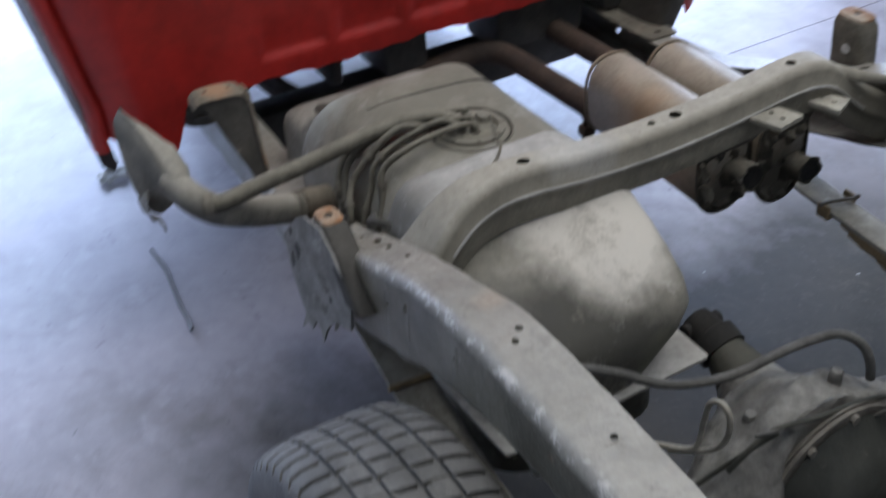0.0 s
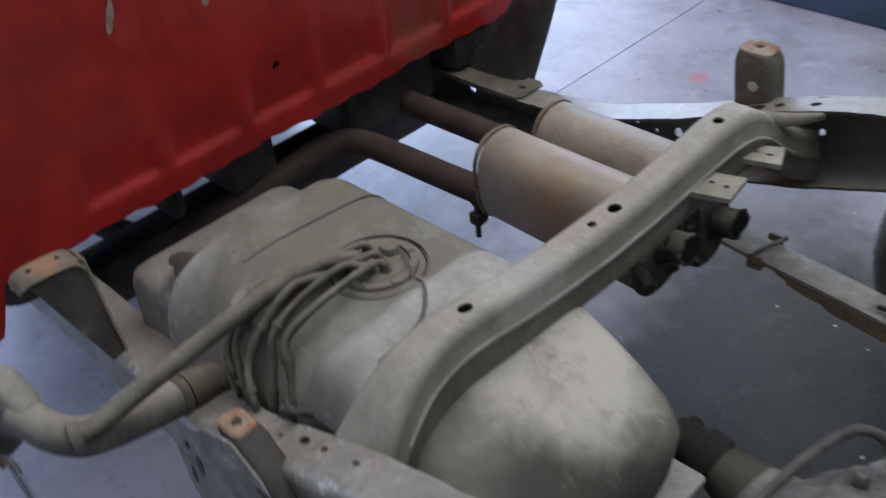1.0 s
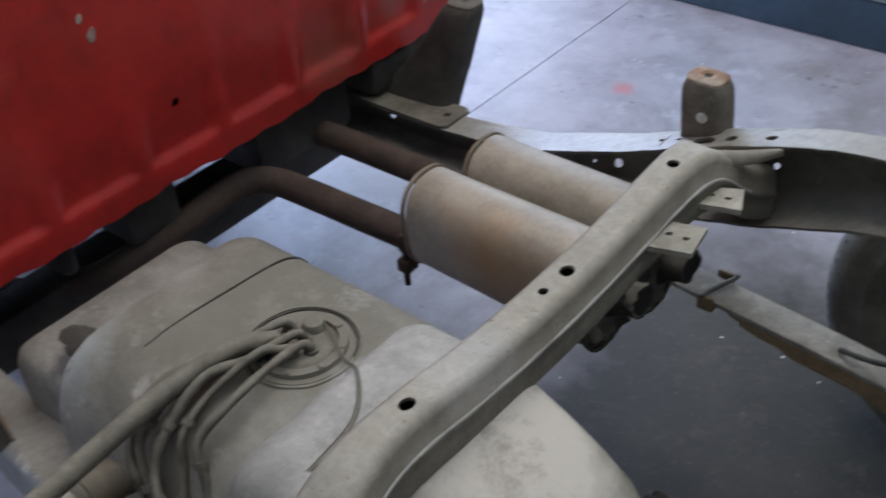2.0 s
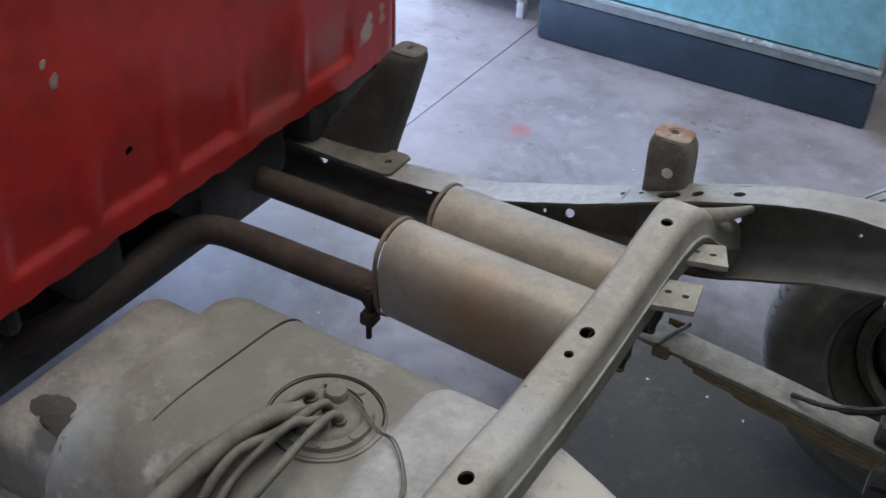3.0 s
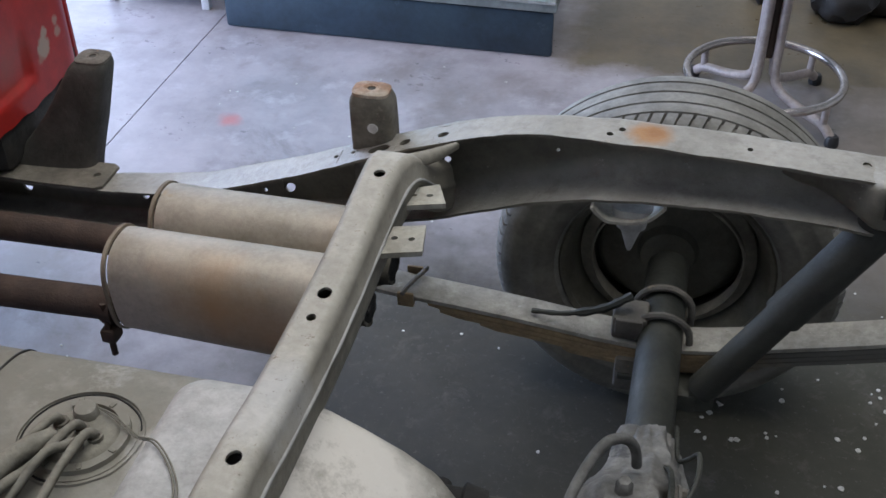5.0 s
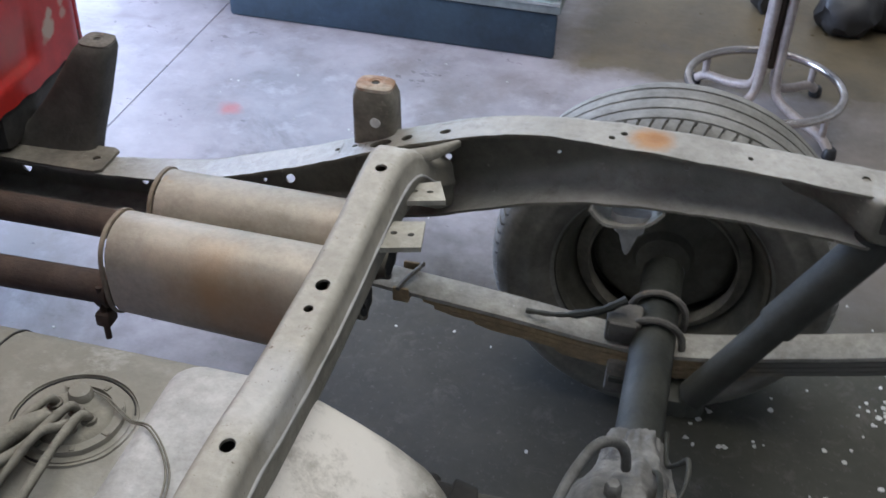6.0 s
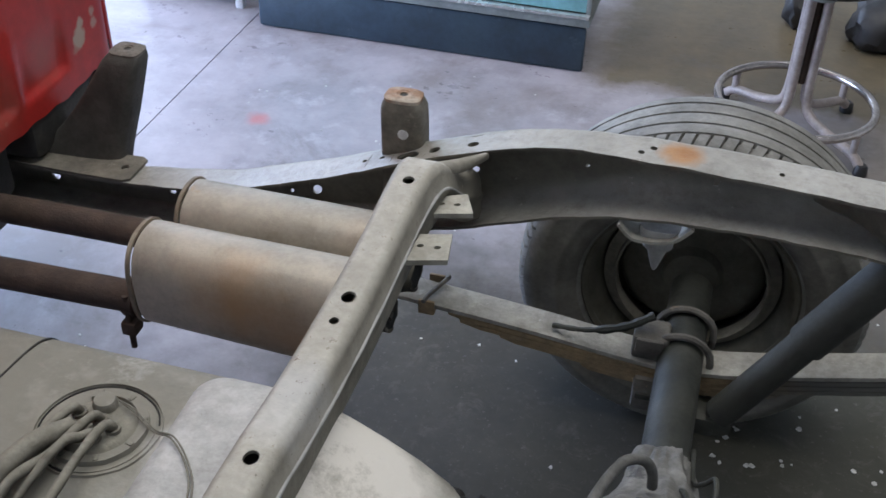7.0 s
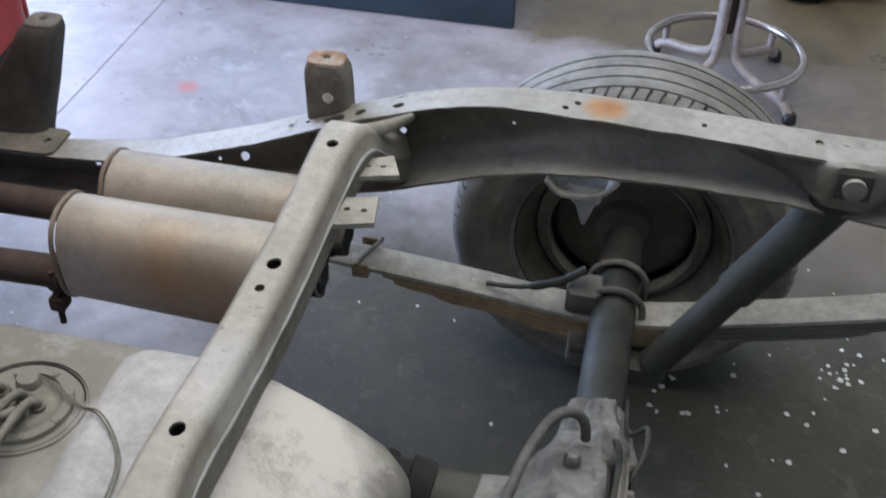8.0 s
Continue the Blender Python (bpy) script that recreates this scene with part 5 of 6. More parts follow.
# brake lines on the axle
for pts, r, lab in (([(0.270, -0.43, 0.600), (0.248, -0.35, 0.560), (0.240, -0.265, 0.502), (0.266, -0.180, 0.456), (0.294, -0.097, 0.452), (0.315, -0.006, 0.475), (0.338, 0.045, 0.492), (0.356, 0.066, 0.490), (0.372, 0.080, 0.474), (0.381, 0.088, 0.448), (0.384, 0.092, 0.420)], 0.0072, "grey rubber brake hose"),
                    ([(0.43, -0.01, 0.42), (0.458, 0.05, 0.445), (0.462, 0.115, 0.432), (0.452, 0.145, 0.39), (0.440, 0.18, 0.350), (0.436, 0.26, 0.330)], 0.0035, "thin steel brake pipe")):
    bm = bmesh.new()
    tube(bm, pts, r, 10)
    part("brake_hose", bm, RUBBER if r > 0.005 else AXLE, axle, lab)


# wheels
def make_wheel(side, x_axle, skewed, cy):
    wheel = new("wheel")
    wheel.parent = truck
    wheel["label"] = "dusty road tyre on a dark steel rim"
    R = 0.308
    c = Vector((x_axle, 0, R - 0.002))
    # tread profile: half width s in -1..1, radius; grooves are real
    prof = [(0.175, -0.070, 0), (0.190, -0.088, 0), (0.225, -0.101, 0), (0.262, -0.104, 0), (0.282, -0.099, 0), (0.291, -0.092, 1), (0.2975, -0.078, 1), (0.2995, -0.066, 1)]
    for g in (-0.052, -0.018, 0.018, 0.052):
        prof += [(0.301, g - 0.0032, 1), (0.2945, g - 0.0022, 0), (0.2945, g + 0.0022, 0), (0.301, g + 0.0032, 1)]
        if g < 0.05:
            prof += [(0.3017, g + 0.012, 2), (0.3017, g + 0.022, 2)]
    prof += [(0.2995, 0.066, 1), (0.2975, 0.078, 1), (0.291, 0.092, 1), (0.282, 0.099, 0), (0.262, 0.104, 0), (0.225, 0.101, 0), (0.190, 0.088, 0), (0.175, 0.070, 0)]
    prof = [(r + 0.006, y, k) for r, y, k in prof]
    steps = []
    count = 84 if side > 0 else 64
    for k in range(count):
        a, pitch = 2 * math.pi * k / count, 2 * math.pi / count
        gap = 0.76 if side > 0 else 0.74
        steps += [(a, 0), (a + gap * pitch, 0), (a + (gap + 0.03) * pitch, 1), (a + 0.965 * pitch, 1)]
    bm = bmesh.new()
    rings = []
    for a, cut in steps:
        ring = []
        for r, y, kind in prof:
            plain = side > 0 and y > -0.05
            sipe = (int(a * count / (2 * math.pi) + 0.001) + int((y + 0.2) * 29)) % 2 == 0
            depth = 0.0080 if kind == 1 and (side > 0 or abs(y) > 0.06) else 0.0075 if side < 0 and sipe else 0.0014
            rr = r - (0 if plain or not cut or not kind else depth)
            aa = a + skewed * (abs(y) if side > 0 else y) * (1 if kind else 0.6)
            ring.append(Vector((c.x + rr * math.cos(aa), side * (cy + y), c.z + rr * math.sin(aa))))
        rings.append(ring)
    rings.append(rings[0])
    loft(bm, rings, closed=False)
    part("tyre", bm, TYRE if side > 0 else TYREDARK, wheel, "dusty grooved rubber tyre", sharp=30)
    bm = bmesh.new()
    ribs = [(0.196, -0.0895), (0.204, -0.0965), (0.216, -0.1010), (0.226, -0.1025), (0.230, -0.1050), (0.236, -0.1050), (0.240, -0.1030), (0.262, -0.1058), (0.267, -0.1075), (0.272, -0.1070), (0.286, -0.1010), (0.291, -0.0965)]
    lathe(bm, [(r, side * (cy + y * 1.012)) for r, y in ribs], 72, centre=c)
    part("sidewall", bm, SIDEWALL, wheel, "dark ribbed tyre sidewall")
    bm = bmesh.new()
    prof = [(0.178, -0.078), (0.186, -0.084), (0.190, -0.080), (0.182, -0.070), (0.172, -0.060), (0.160, -0.030), (0.158, 0.03), (0.172, 0.06), (0.186, 0.084), (0.178, 0.078), (0.150, 0.035), (0.12, 0.050), (0.07, 0.045), (0.02, 0.045)]
    lathe(bm, [(r, side * (cy + y)) for r, y in prof], 56, centre=c)
    part("rim", bm, RIM, wheel, "dark dusty steel rim")
    bm = bmesh.new()
    lathe(bm, [(r, side * (cy + y)) for r, y in ((0.131, -0.020), (0.131, -0.046), (0.1325, -0.048), (0.1355, -0.046), (0.136, -0.034), (0.156, -0.028))], 56, centre=c)
    part("rim_lip", bm, LIP, wheel, "pale dusty edge inside the rim")
    bm = bmesh.new()
    prof = [(0.005, -0.030), (0.048, -0.030), (0.055, -0.012), (0.116, -0.008), (0.126, -0.002), (0.1295, 0.004), (0.1295, 0.03), (0.10, 0.034)]
    lathe(bm, [(r, side * (cy + y)) for r, y in prof], 48, centre=c)
    part("brake_drum", bm, RIM, wheel, "dark brake backplate")
    return wheel


make_wheel(1, AX - 0.004, 0.8, 0.735)
make_wheel(-1, AX - 0.05, 0.7, 0.645)


# leaf springs, underslung
def leaf_spring(side):
    sp = new("leaf_spring")
    sp.parent = truck
    sp["label"] = "rusty dusty multi-leaf spring under the axle"
    y, w = (0.487, 0.030) if side > 0 else (0.444, 0.034)
    top = smooth_through([(-0.20, 0.362), (-0.06, 0.343), (0.05, 0.334), (0.17, 0.323), (0.30, 0.308), (0.40, 0.303), (0.47, 0.312), (0.59, 0.341), (0.70, 0.370), (0.80, 0.399), (0.95, 0.448)])
    if side < 0:
        top = smooth_through([(-0.17, 0.446), (-0.10, 0.421), (-0.03, 0.392), (0.05, 0.362), (0.17, 0.325), (0.30, 0.300), (0.40, 0.296), (0.50, 0.309), (0.63, 0.345), (0.75, 0.383), (0.95, 0.45)])
    for k, (x0, x1, mat, drop) in enumerate(((-0.19 if side > 0 else -0.17, 0.95, LEAF, 0.0), (0.01, 0.935, LEAFRUST, 0.0105), (0.03, 0.91, LEAFRUST, 0.0205), (0.10, 0.79, LEAFRUST, 0.0300), (0.24, 0.56, LEAFRUST, 0.0395))):
        bm = bmesh.new()
        rings = []
        for i in range(25):
            x = x0 + (x1 - x0) * i / 24
            z = top(x) - drop
            ww = w * (1 if 0 < i < 24 else 0.8)
            rings.append([Vector((x, side * y + s * ww, z + d)) for s, d in ((-1, -0.0085), (-1, -0.001), (-0.93, 0), (0.93, 0), (1, -0.001), (1, -0.0085))])
        loft(bm, rings)
        part("leaf", bm, mat, sp)
    if side > 0:
        # clip wrapped round the leaves, its bolt end bent up on the far side
        bm = bmesh.new()
        for x0, x1, y0, y1, z0, z1 in ((-0.040, -0.012, y - w - 0.007, y - w - 0.001, 0.326, 0.348), (-0.040, -0.012, y - w - 0.007, y + w + 0.007, 0.320, 0.327), (-0.040, -0.012, y + w + 0.001, y + w + 0.007, 0.326, 0.352)):
            box(bm, (x0, y0, z0), (x1, y1, z1), 0.002)
        part("rebound_clip", bm, LEAFRUST, sp, "rusty strap clip round the spring")
        bm = bmesh.new()
        tube(bm, [(-0.030, y - w - 0.010, 0.349), (-0.026, y - w + 0.006, 0.351), (-0.018, y, 0.351), (-0.008, y + w - 0.008, 0.353), (-0.004, y + w - 0.002, 0.356), (-0.006, y + w - 0.003, 0.360)], 0.0040, 8)
        part("clip_bolt", bm, UBOLT, sp, "bent rusty clip bolt")
    if side < 0:
        bm = bmesh.new()
        rod(bm, (-0.004, -0.486, 0.391), (0.004, -0.402, 0.388), 0.005, 8)
        part("rebound_clip", bm, LEAFRUST, sp, "rusty clip across the spring")
    # axle seat, spring plate and U-bolts
    bm = bmesh.new()
    box(bm, (AX - 0.062, side * y - 0.045, 0.236), (AX + 0.062, side * y + 0.045, 0.248), 0.003)
    part("spring_plate", bm, AXLE, sp, "dark spring plate")
    bm = bmesh.new()
    box(bm, (AX - 0.068, side * y - 0.040, 0.206), (AX - 0.028, side * y + 0.020, 0.276), 0.008)
    part("clamp_block", bm, UBOLT, sp, "dusty brown spring clamp block")
    bm = bmesh.new()
    box(bm, (AX - 0.080, side * y - 0.026, 0.306), (AX - 0.022, side * y + 0.030, 0.352), 0.007)
    box(bm, (AX - 0.074, side * y - 0.032, 0.322), (AX - 0.030, side * y - 0.024, 0.352), 0.003)
    part("spring_seat", bm, UBOLT, sp, "dusty axle spring seat")
    for s in (-1, 1):
        bm = bmesh.new()
        yy = side * (y + 0.022) + s * 0.036
        arc = [Vector((AX + 0.047 * math.cos(a), yy, AZ + 0.045 * math.sin(a))) for a in (math.pi * k / 10 for k in range(11))]
        tube(bm, [Vector((AX + 0.047, yy, 0.222))] + arc + [Vector((AX - 0.047, yy, 0.222))], 0.0062, 8, n=1, smooth_line=False)
        part("u_bolt", bm, UBOLT, sp, "grimy steel U-bolt")
    return sp


leaf_spring(1)
leaf_spring(-1)


# shock absorbers, their brackets and bump stops
def shock(side):
    s = new("shock_absorber")
    s.parent = truck
    s["label"] = "dusty grey shock absorber leaning behind the axle"
    top, low = Vector((0.685, side * 0.425, 0.640)), Vector((0.472, side * 0.425, 0.258))
    mid = low.lerp(top, 0.50)
    bm = bmesh.new()
    tube(bm, [low.lerp(top, 0.46), top - (top - low) * 0.02], 0.0310, 16, n=1, smooth_line=False)
    part("dust_tube", bm, SHOCK, s, "dusty upper shock tube")
    bm = bmesh.new()
    tube(bm, [low, mid], 0.0255, 16, n=1, smooth_line=False)
    part("shock_body", bm, SHOCK, s, "dark lower shock body")
    bm = bmesh.new()
    tube(bm, [low + Vector((0, -0.02, -0.01)), low + Vector((0, 0.02, -0.01))], 0.022, 12, n=1, smooth_line=False)
    box(bm, low + Vector((-0.06, -0.022, -0.035)), low + Vector((-0.005, 0.022, 0.0)), 0.004)
    part("lower_eye", bm, AXLE, s, "dark lower shock eye")
    # pressed upper bracket reaching in from the rail
    bm = bmesh.new()
    rings = []
    for t in (0, 0.2, 0.4, 0.6, 0.8, 0.93, 1.0):
        x0, x1 = 0.53 + 0.115 * t ** 0.6, 0.80 - 0.085 * t
        z1 = 0.692 + 0.014 * t
        z0 = 0.632 - 0.004 * t
        yy = side * (0.48 - 0.095 * t)
        r = 0.010 + 0.018 * t
        k = 1 if t < 0.95 else 0.86
        xm, zm = (x0 + x1) / 2, (z0 + z1) / 2
        ring = []
        for i in range(24):
            a = 2 * math.pi * i / 24
            c, q = math.cos(a), math.sin(a)
            ring.append(Vector((xm + k * (x1 - x0) / 2 * math.copysign(abs(c) ** 0.5, c), yy, zm + k * (z1 - z0) / 2 * math.copysign(abs(q) ** 0.5, q))))
        rings.append(ring)
    loft(bm, rings)
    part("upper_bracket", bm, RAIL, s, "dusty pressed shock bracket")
    bm = bmesh.new()
    box(bm, (0.660, side * 0.384 - 0.003, 0.653), (0.706, side * 0.384 + 0.003, 0.692), 0.0)
    part("window", bm, DARK, s, "dark square opening")
    bm = bmesh.new()
    tube(bm, [(0.683, side * 0.395, 0.672), (0.683, side * 0.374, 0.672)], 0.016, 14, n=1, smooth_line=False)
    part("stud", bm, DUST, s, "round shock stud")
    bump = new("bump_stop")
    bump.parent = truck
    bump["label"] = "pointed rubber bump stop under the rail"
    bm = bmesh.new()
    dip = smooth_through([(0.282, 0.001), (0.290, 0.012), (0.302, 0.024), (0.318, 0.028), (0.345, 0.028), (0.362, 0.023), (0.374, 0.012), (0.383, 0.001)])
    sheet(bm, [0.282 + 0.101 * k / 20 for k in range(21)], [-0.028, 0, 0.028], lambda u, v: Vector((u - 0.008, side * 0.440 + v, rail_bottom(u) - 0.006 - dip(u) + (0.004 if v < -0.02 else 0))), thick=0.005)
    part("bump_plate", bm, PLATE, bump, "pale bent bump bracket")
    bm = bmesh.new()
    rings = []
    for z, hx, hy in ((0.590, 0.050, 0.030), (0.574, 0.050, 0.030), (0.568, 0.040, 0.026), (0.552, 0.038, 0.025), (0.545, 0.026, 0.020), (0.506, 0.009, 0.009), (0.498, 0.004, 0.004)):
        rings.append([Vector((0.331 + 0.60 * hx * math.copysign(abs(math.cos(a)) ** 0.6, math.cos(a)), side * 0.465 + hy * math.copysign(abs(math.sin(a)) ** 0.6, math.sin(a)), z)) for a in (2 * math.pi * k / 20 for k in range(20))])
    rings = [[Vector((q.x, q.y - 0.013 * side, 0.590 + (q.z - 0.590) * 0.95 - 0.004)) for q in r] for r in rings]
    loft(bm, rings)
    part("rubber", bm, SADDLE, bump, "pale dusty pointed rubber")
    return s


shock(1)
shock(-1)
bm = bmesh.new()
tube(bm, [(0.185, 0.475, 0.330), (0.24, 0.47, 0.338), (0.30, 0.475, 0.355), (0.345, 0.49, 0.378)], lambda t: (0.0045 if t < 0.45 else 0.0075) * (1 + 0.12 * math.sin(40 * t)), 8)
part("brake_cable", bm, AXLE, truck, "dark handbrake cable lying on the spring")


# cab
cab = new("cab")
cab.parent = truck
cab["label"] = "red truck cab with embossed, chipped rear panel"
CAB_L, CAB_R, CAB_X = -0.668, 0.838, -0.752


def panel_low(y):
    if y < -0.50:
        return 0.52 - 0.085 * min(1.0, (-0.50 - y) / 0.03) ** 0.8 + 0.45 * max(0.0, -0.53 - y)
    if y > 0.715:
        return 0.51 - 0.130 * min(1.0, (y - 0.715) / 0.03) ** 0.8 + 0.55 * max(0.0, y - 0.745)
    return 0.529 + 0.0015 * math.sin(y * 38.0) + 0.0025 * math.sin(y * 17 + 1) + 0.002 * math.sin(y * 91)


EMBOSS = [(-0.333 + 0.165 * k, -0.198 + 0.165 * k) for k in range(6)]


def emboss(y, z):
    """Shallow pressed fields whose lower edge stands out as a rib."""
    d = 0.0
    for a, b in EMBOSS:
        lo = 0.574
        inx = min(y - a, b - y)
        inz = z - lo
        edge = min(inx, inz)
        if edge > -0.02:
            t = max(0.0, min(1.0, (edge + 0.006) / 0.016))
            d = max(d, t * t * (3 - 2 * t))
    return d


bm = bmesh.new()
ys = [CAB_L + (CAB_R - CAB_L) * k / 150 for k in range(151)]
zs = [0, 0.012, 0.03, 0.04, 0.046, 0.052, 0.058, 0.064, 0.07, 0.078, 0.09, 0.11, 0.145, 0.16, 0.24, 0.34, 0.46, 0.60]
def panel_place(u, v):
    low = panel_low(u)
    z = low + v + (1.12 - low - 0.60) * max(0, (v - 0.145) / 0.455)
    bulge = 0.012 * math.sin(3.1 * u + 1.0) * math.sin(4 * z)
    side = 0.06 * max(0, (abs(u - (CAB_L + CAB_R) / 2) / 0.745 - 0.88) / 0.12) ** 2
    return Vector((CAB_X - 0.0100 * emboss(u, z) * max(0.10, 1 - max(0, z - 0.60) / 0.10) - side + 0.010 * (1 if 0 < v < 0.012 else 0) + 0.25 * bulge, u - 0.19 * max(0.0, z - 0.55) * max(0.0, (CAB_L + 0.15 - u) / 0.15), z))
sheet(bm, ys, zs, panel_place, [(0.066, 0.125, 0.0075, 0.0075)], 0.003, [(0.1101, 0.145)])
part("rear_panel", bm, RED, cab, "embossed red rear panel", sharp=50)
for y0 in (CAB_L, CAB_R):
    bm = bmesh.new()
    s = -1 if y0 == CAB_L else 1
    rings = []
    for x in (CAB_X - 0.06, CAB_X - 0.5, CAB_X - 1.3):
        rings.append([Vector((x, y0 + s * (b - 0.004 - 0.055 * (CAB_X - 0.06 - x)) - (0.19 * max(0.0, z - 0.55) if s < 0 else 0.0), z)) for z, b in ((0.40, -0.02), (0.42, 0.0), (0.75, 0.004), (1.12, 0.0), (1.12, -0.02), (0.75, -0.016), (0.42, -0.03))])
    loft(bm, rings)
    part("side_panel", bm, SIDE, cab, "cab side with its shade painted in dark grey")
for y0, s in ((CAB_L, -1), (CAB_R, 1)):
    bm = bmesh.new()
    rings = []
    for z in ((0.46, 0.48, 0.55, 0.85, 1.12) if s < 0 else (0.46, 0.48, 0.60, 0.85, 1.12)):
        arc = [(CAB_X - 0.058 + 0.024 * math.cos(a), y0 - (0.19 * max(0.0, z - 0.55) if s < 0 else 0.0) + s * (0.024 * math.sin(a) - 0.018)) for a in (math.pi / 2 * k / 8 for k in range(9))]
        rings.append([Vector((x, y, z)) for x, y in arc] + [Vector((x - 0.004, y - s * 0.004, z)) for x, y in reversed(arc)])
    loft(bm, rings)
    part("corner", bm, RED, cab, "rounded red cab corner")
    # white strip painted in as the light glancing off the corner
    bm = bmesh.new()
    tube(bm, [(CAB_X - 0.066, y0 - (0.19 * max(0.0, z - 0.55) if s < 0 else 0.0) + s * 0.007, z) for z in (0.50, 0.56, 0.70, 0.90, 1.10)], 0.0065, 8, n=6)
    part("corner_glint", bm, WHITE, cab, "pale strip for the highlight along the cab corner")
bm = bmesh.new()
box(bm, (CAB_X - 1.3, CAB_L + 0.03, 1.10), (CAB_X - 0.01, CAB_R - 0.03, 1.13), 0.01)
part("shelf", bm, RED, cab, "red upper cab body")
# cab top with rear window, out of view, added to shade floor and tank
bm = bmesh.new()
rings = []
for z, inset in ((1.132, 0.0), (1.30, 0.03), (1.52, 0.09), (1.60, 0.13), (1.63, 0.19)):
    rings.append([Vector((x, y, z)) for x, y in ((CAB_X - 1.25 + 2.2 * inset, CAB_L + 0.04 + inset), (CAB_X - 0.02 - 0.8 * inset, CAB_L + 0.04 + inset), (CAB_X - 0.02 - 0.8 * inset, CAB_R - 0.04 - inset), (CAB_X - 1.25 + 2.2 * inset, CAB_R - 0.04 - inset))])
loft(bm, rings)
part("unseen_roof", bm, RED, cab, "red cab roof, out of view, added for its shade", smooth=False)
bm = bmesh.new()
loft(bm, [[Vector((CAB_X - 0.02 - 0.8 * (0.03 + 0.06 * (z - 1.30) / 0.22) + d, y, z)) for y, z in ((CAB_L + 0.22, 1.24), (CAB_R - 0.22, 1.24), (CAB_R - 0.27, 1.50), (CAB_L + 0.27, 1.50))] for d in (-0.002, 0.006)])
part("rear_window", bm, BLACKBAG, cab, "dark rear window", smooth=False)
bm = bmesh.new()
box(bm, (CAB_X - 1.3, CAB_L + 0.05, 0.535), (CAB_X - 0.015, CAB_R - 0.05, 0.555), 0.0)
part("underfloor", bm, DARK, cab, "black cab underside")
# added sheet that stops daylight showing through the panel hole
bm = bmesh.new()
box(bm, (CAB_X - 0.09, CAB_L + 0.06, 0.558), (CAB_X - 0.075, CAB_R - 0.06, 1.095), 0.0)
part("hole_backing", bm, DARK, cab, "dark sheet added behind the rear panel to keep its hole dark")
for y0, y1, z0 in ((-0.055, 0.05, 0.43), (-0.182, -0.150, 0.45), (0.225, 0.46, 0.41), (-0.47, -0.345, 0.50)):
    bm = bmesh.new()
    box(bm, (CAB_X - 0.17, y0, z0), (CAB_X - 0.03, y1, 0.534), 0.015)
    part("floor_rib", bm, DARK, cab, "black rib under the cab")
# out of view: keeps low door light from reaching under the chassis
bm = bmesh.new()
box(bm, (-2.05, -0.20, 0.14), (-1.75, 0.78, 0.534), 0.02)
part("under_cab_block", bm, DARK, cab, "unseen black block under the cab that cuts low light")
for y0, y1 in ((0.50, 0.74), (-0.52, -0.40)):
    bm = bmesh.new()
    z0 = 0.445 if y0 > 0 else 0.488
    box(bm, (-0.85, y0, z0), (-0.757, y1, 0.534), 0.02)
    tube(bm, [(-0.80, (y0 + y1) / 2, z0 - 0.015), (-0.80, (y0 + y1) / 2, z0 + 0.005)], 0.045, 18, n=1, smooth_line=False)
    part("cab_mount", bm, DARK, cab, "black rubber cab mount over the rail")
# chips and dents of bare metal on the rear panel
rng = random.Random(11)
for y, z, ly, lz in ((-0.209, 0.853, 0.007, 0.030), (-0.246, 0.93, 0.004, 0.008), (-0.043, 0.819, 0.008, 0.012), (-0.055, 0.848, 0.005, 0.007)):
    bm = bmesh.new()
    x = CAB_X + 0.0015 - 0.0100 * emboss(y, z) * max(0.10, 1 - max(0, z - 0.60) / 0.10) + 0.25 * 0.012 * math.sin(3.1 * y + 1.0) * math.sin(4 * z)
    a0 = [Vector((x + 0.0004, y + ly * (0.75 + 0.35 * rng.random()) * math.cos(a) + 0.25 * lz * math.sin(a), z + lz * (0.75 + 0.35 * rng.random()) * math.sin(a))) for a in (2 * math.pi * k / 14 for k in range(14))]
    a1 = [Vector((x - 0.006, q.y, q.z)) for q in a0]
    loft(bm, [a1, a0])
    part("chip", bm, CHIP, cab, "bare grey chip in the red paint")

# ---- counter, stool and other things in the workshop ----
counter = empty("display_counter", "pale cyan counter on a dark blue plinth with aluminium trim", "counter")
bm = bmesh.new()
box(bm, (-1.03, 2.01, 0.0), (0.0, 2.55, 0.143), 0.012)
for v in bm.verts:
    if v.co.x > -0.1:
        v.co.x -= 0.35 * (v.co.y - 2.01)
part("plinth", bm, NAVY, counter, "scuffed dark blue plinth")
bm = bmesh.new()
box(bm, (-1.03, 2.005, 0.145), (0.004, 2.55, 0.171), 0.004)
part("base_rail", bm, GREYPANEL, counter, "grey-blue base rail")
bm = bmesh.new()
box(bm, (-1.03, 1.998, 0.172), (0.002, 2.02, 0.183), 0.003)
part("trim", bm, ALU, counter, "shiny aluminium trim strip")
bm = bmesh.new()
box(bm, (-1.025, 2.022, 0.184), (-0.012, 2.04, 0.92), 0.003)
part("front_panel", bm, CYAN, counter, "glossy pale cyan front panel")
bm = bmesh.new()
box(bm, (-0.012, 2.02, 0.162), (0.004, 2.55, 0.92), 0.003)
part("end_panel", bm, GREYPANEL, counter, "grey end panel")
bm = bmesh.new()
box(bm, (-1.03, 2.042, 0.172), (-1.014, 2.55, 0.92), 0.003)
part("end_panel", bm, GREYPANEL, counter, "grey end panel")
bm = bmesh.new()
box(bm, (-1.012, 2.534, 0.172), (-0.014, 2.55, 0.92), 0.003)
part("back_panel", bm, GREYPANEL, counter, "grey back panel")
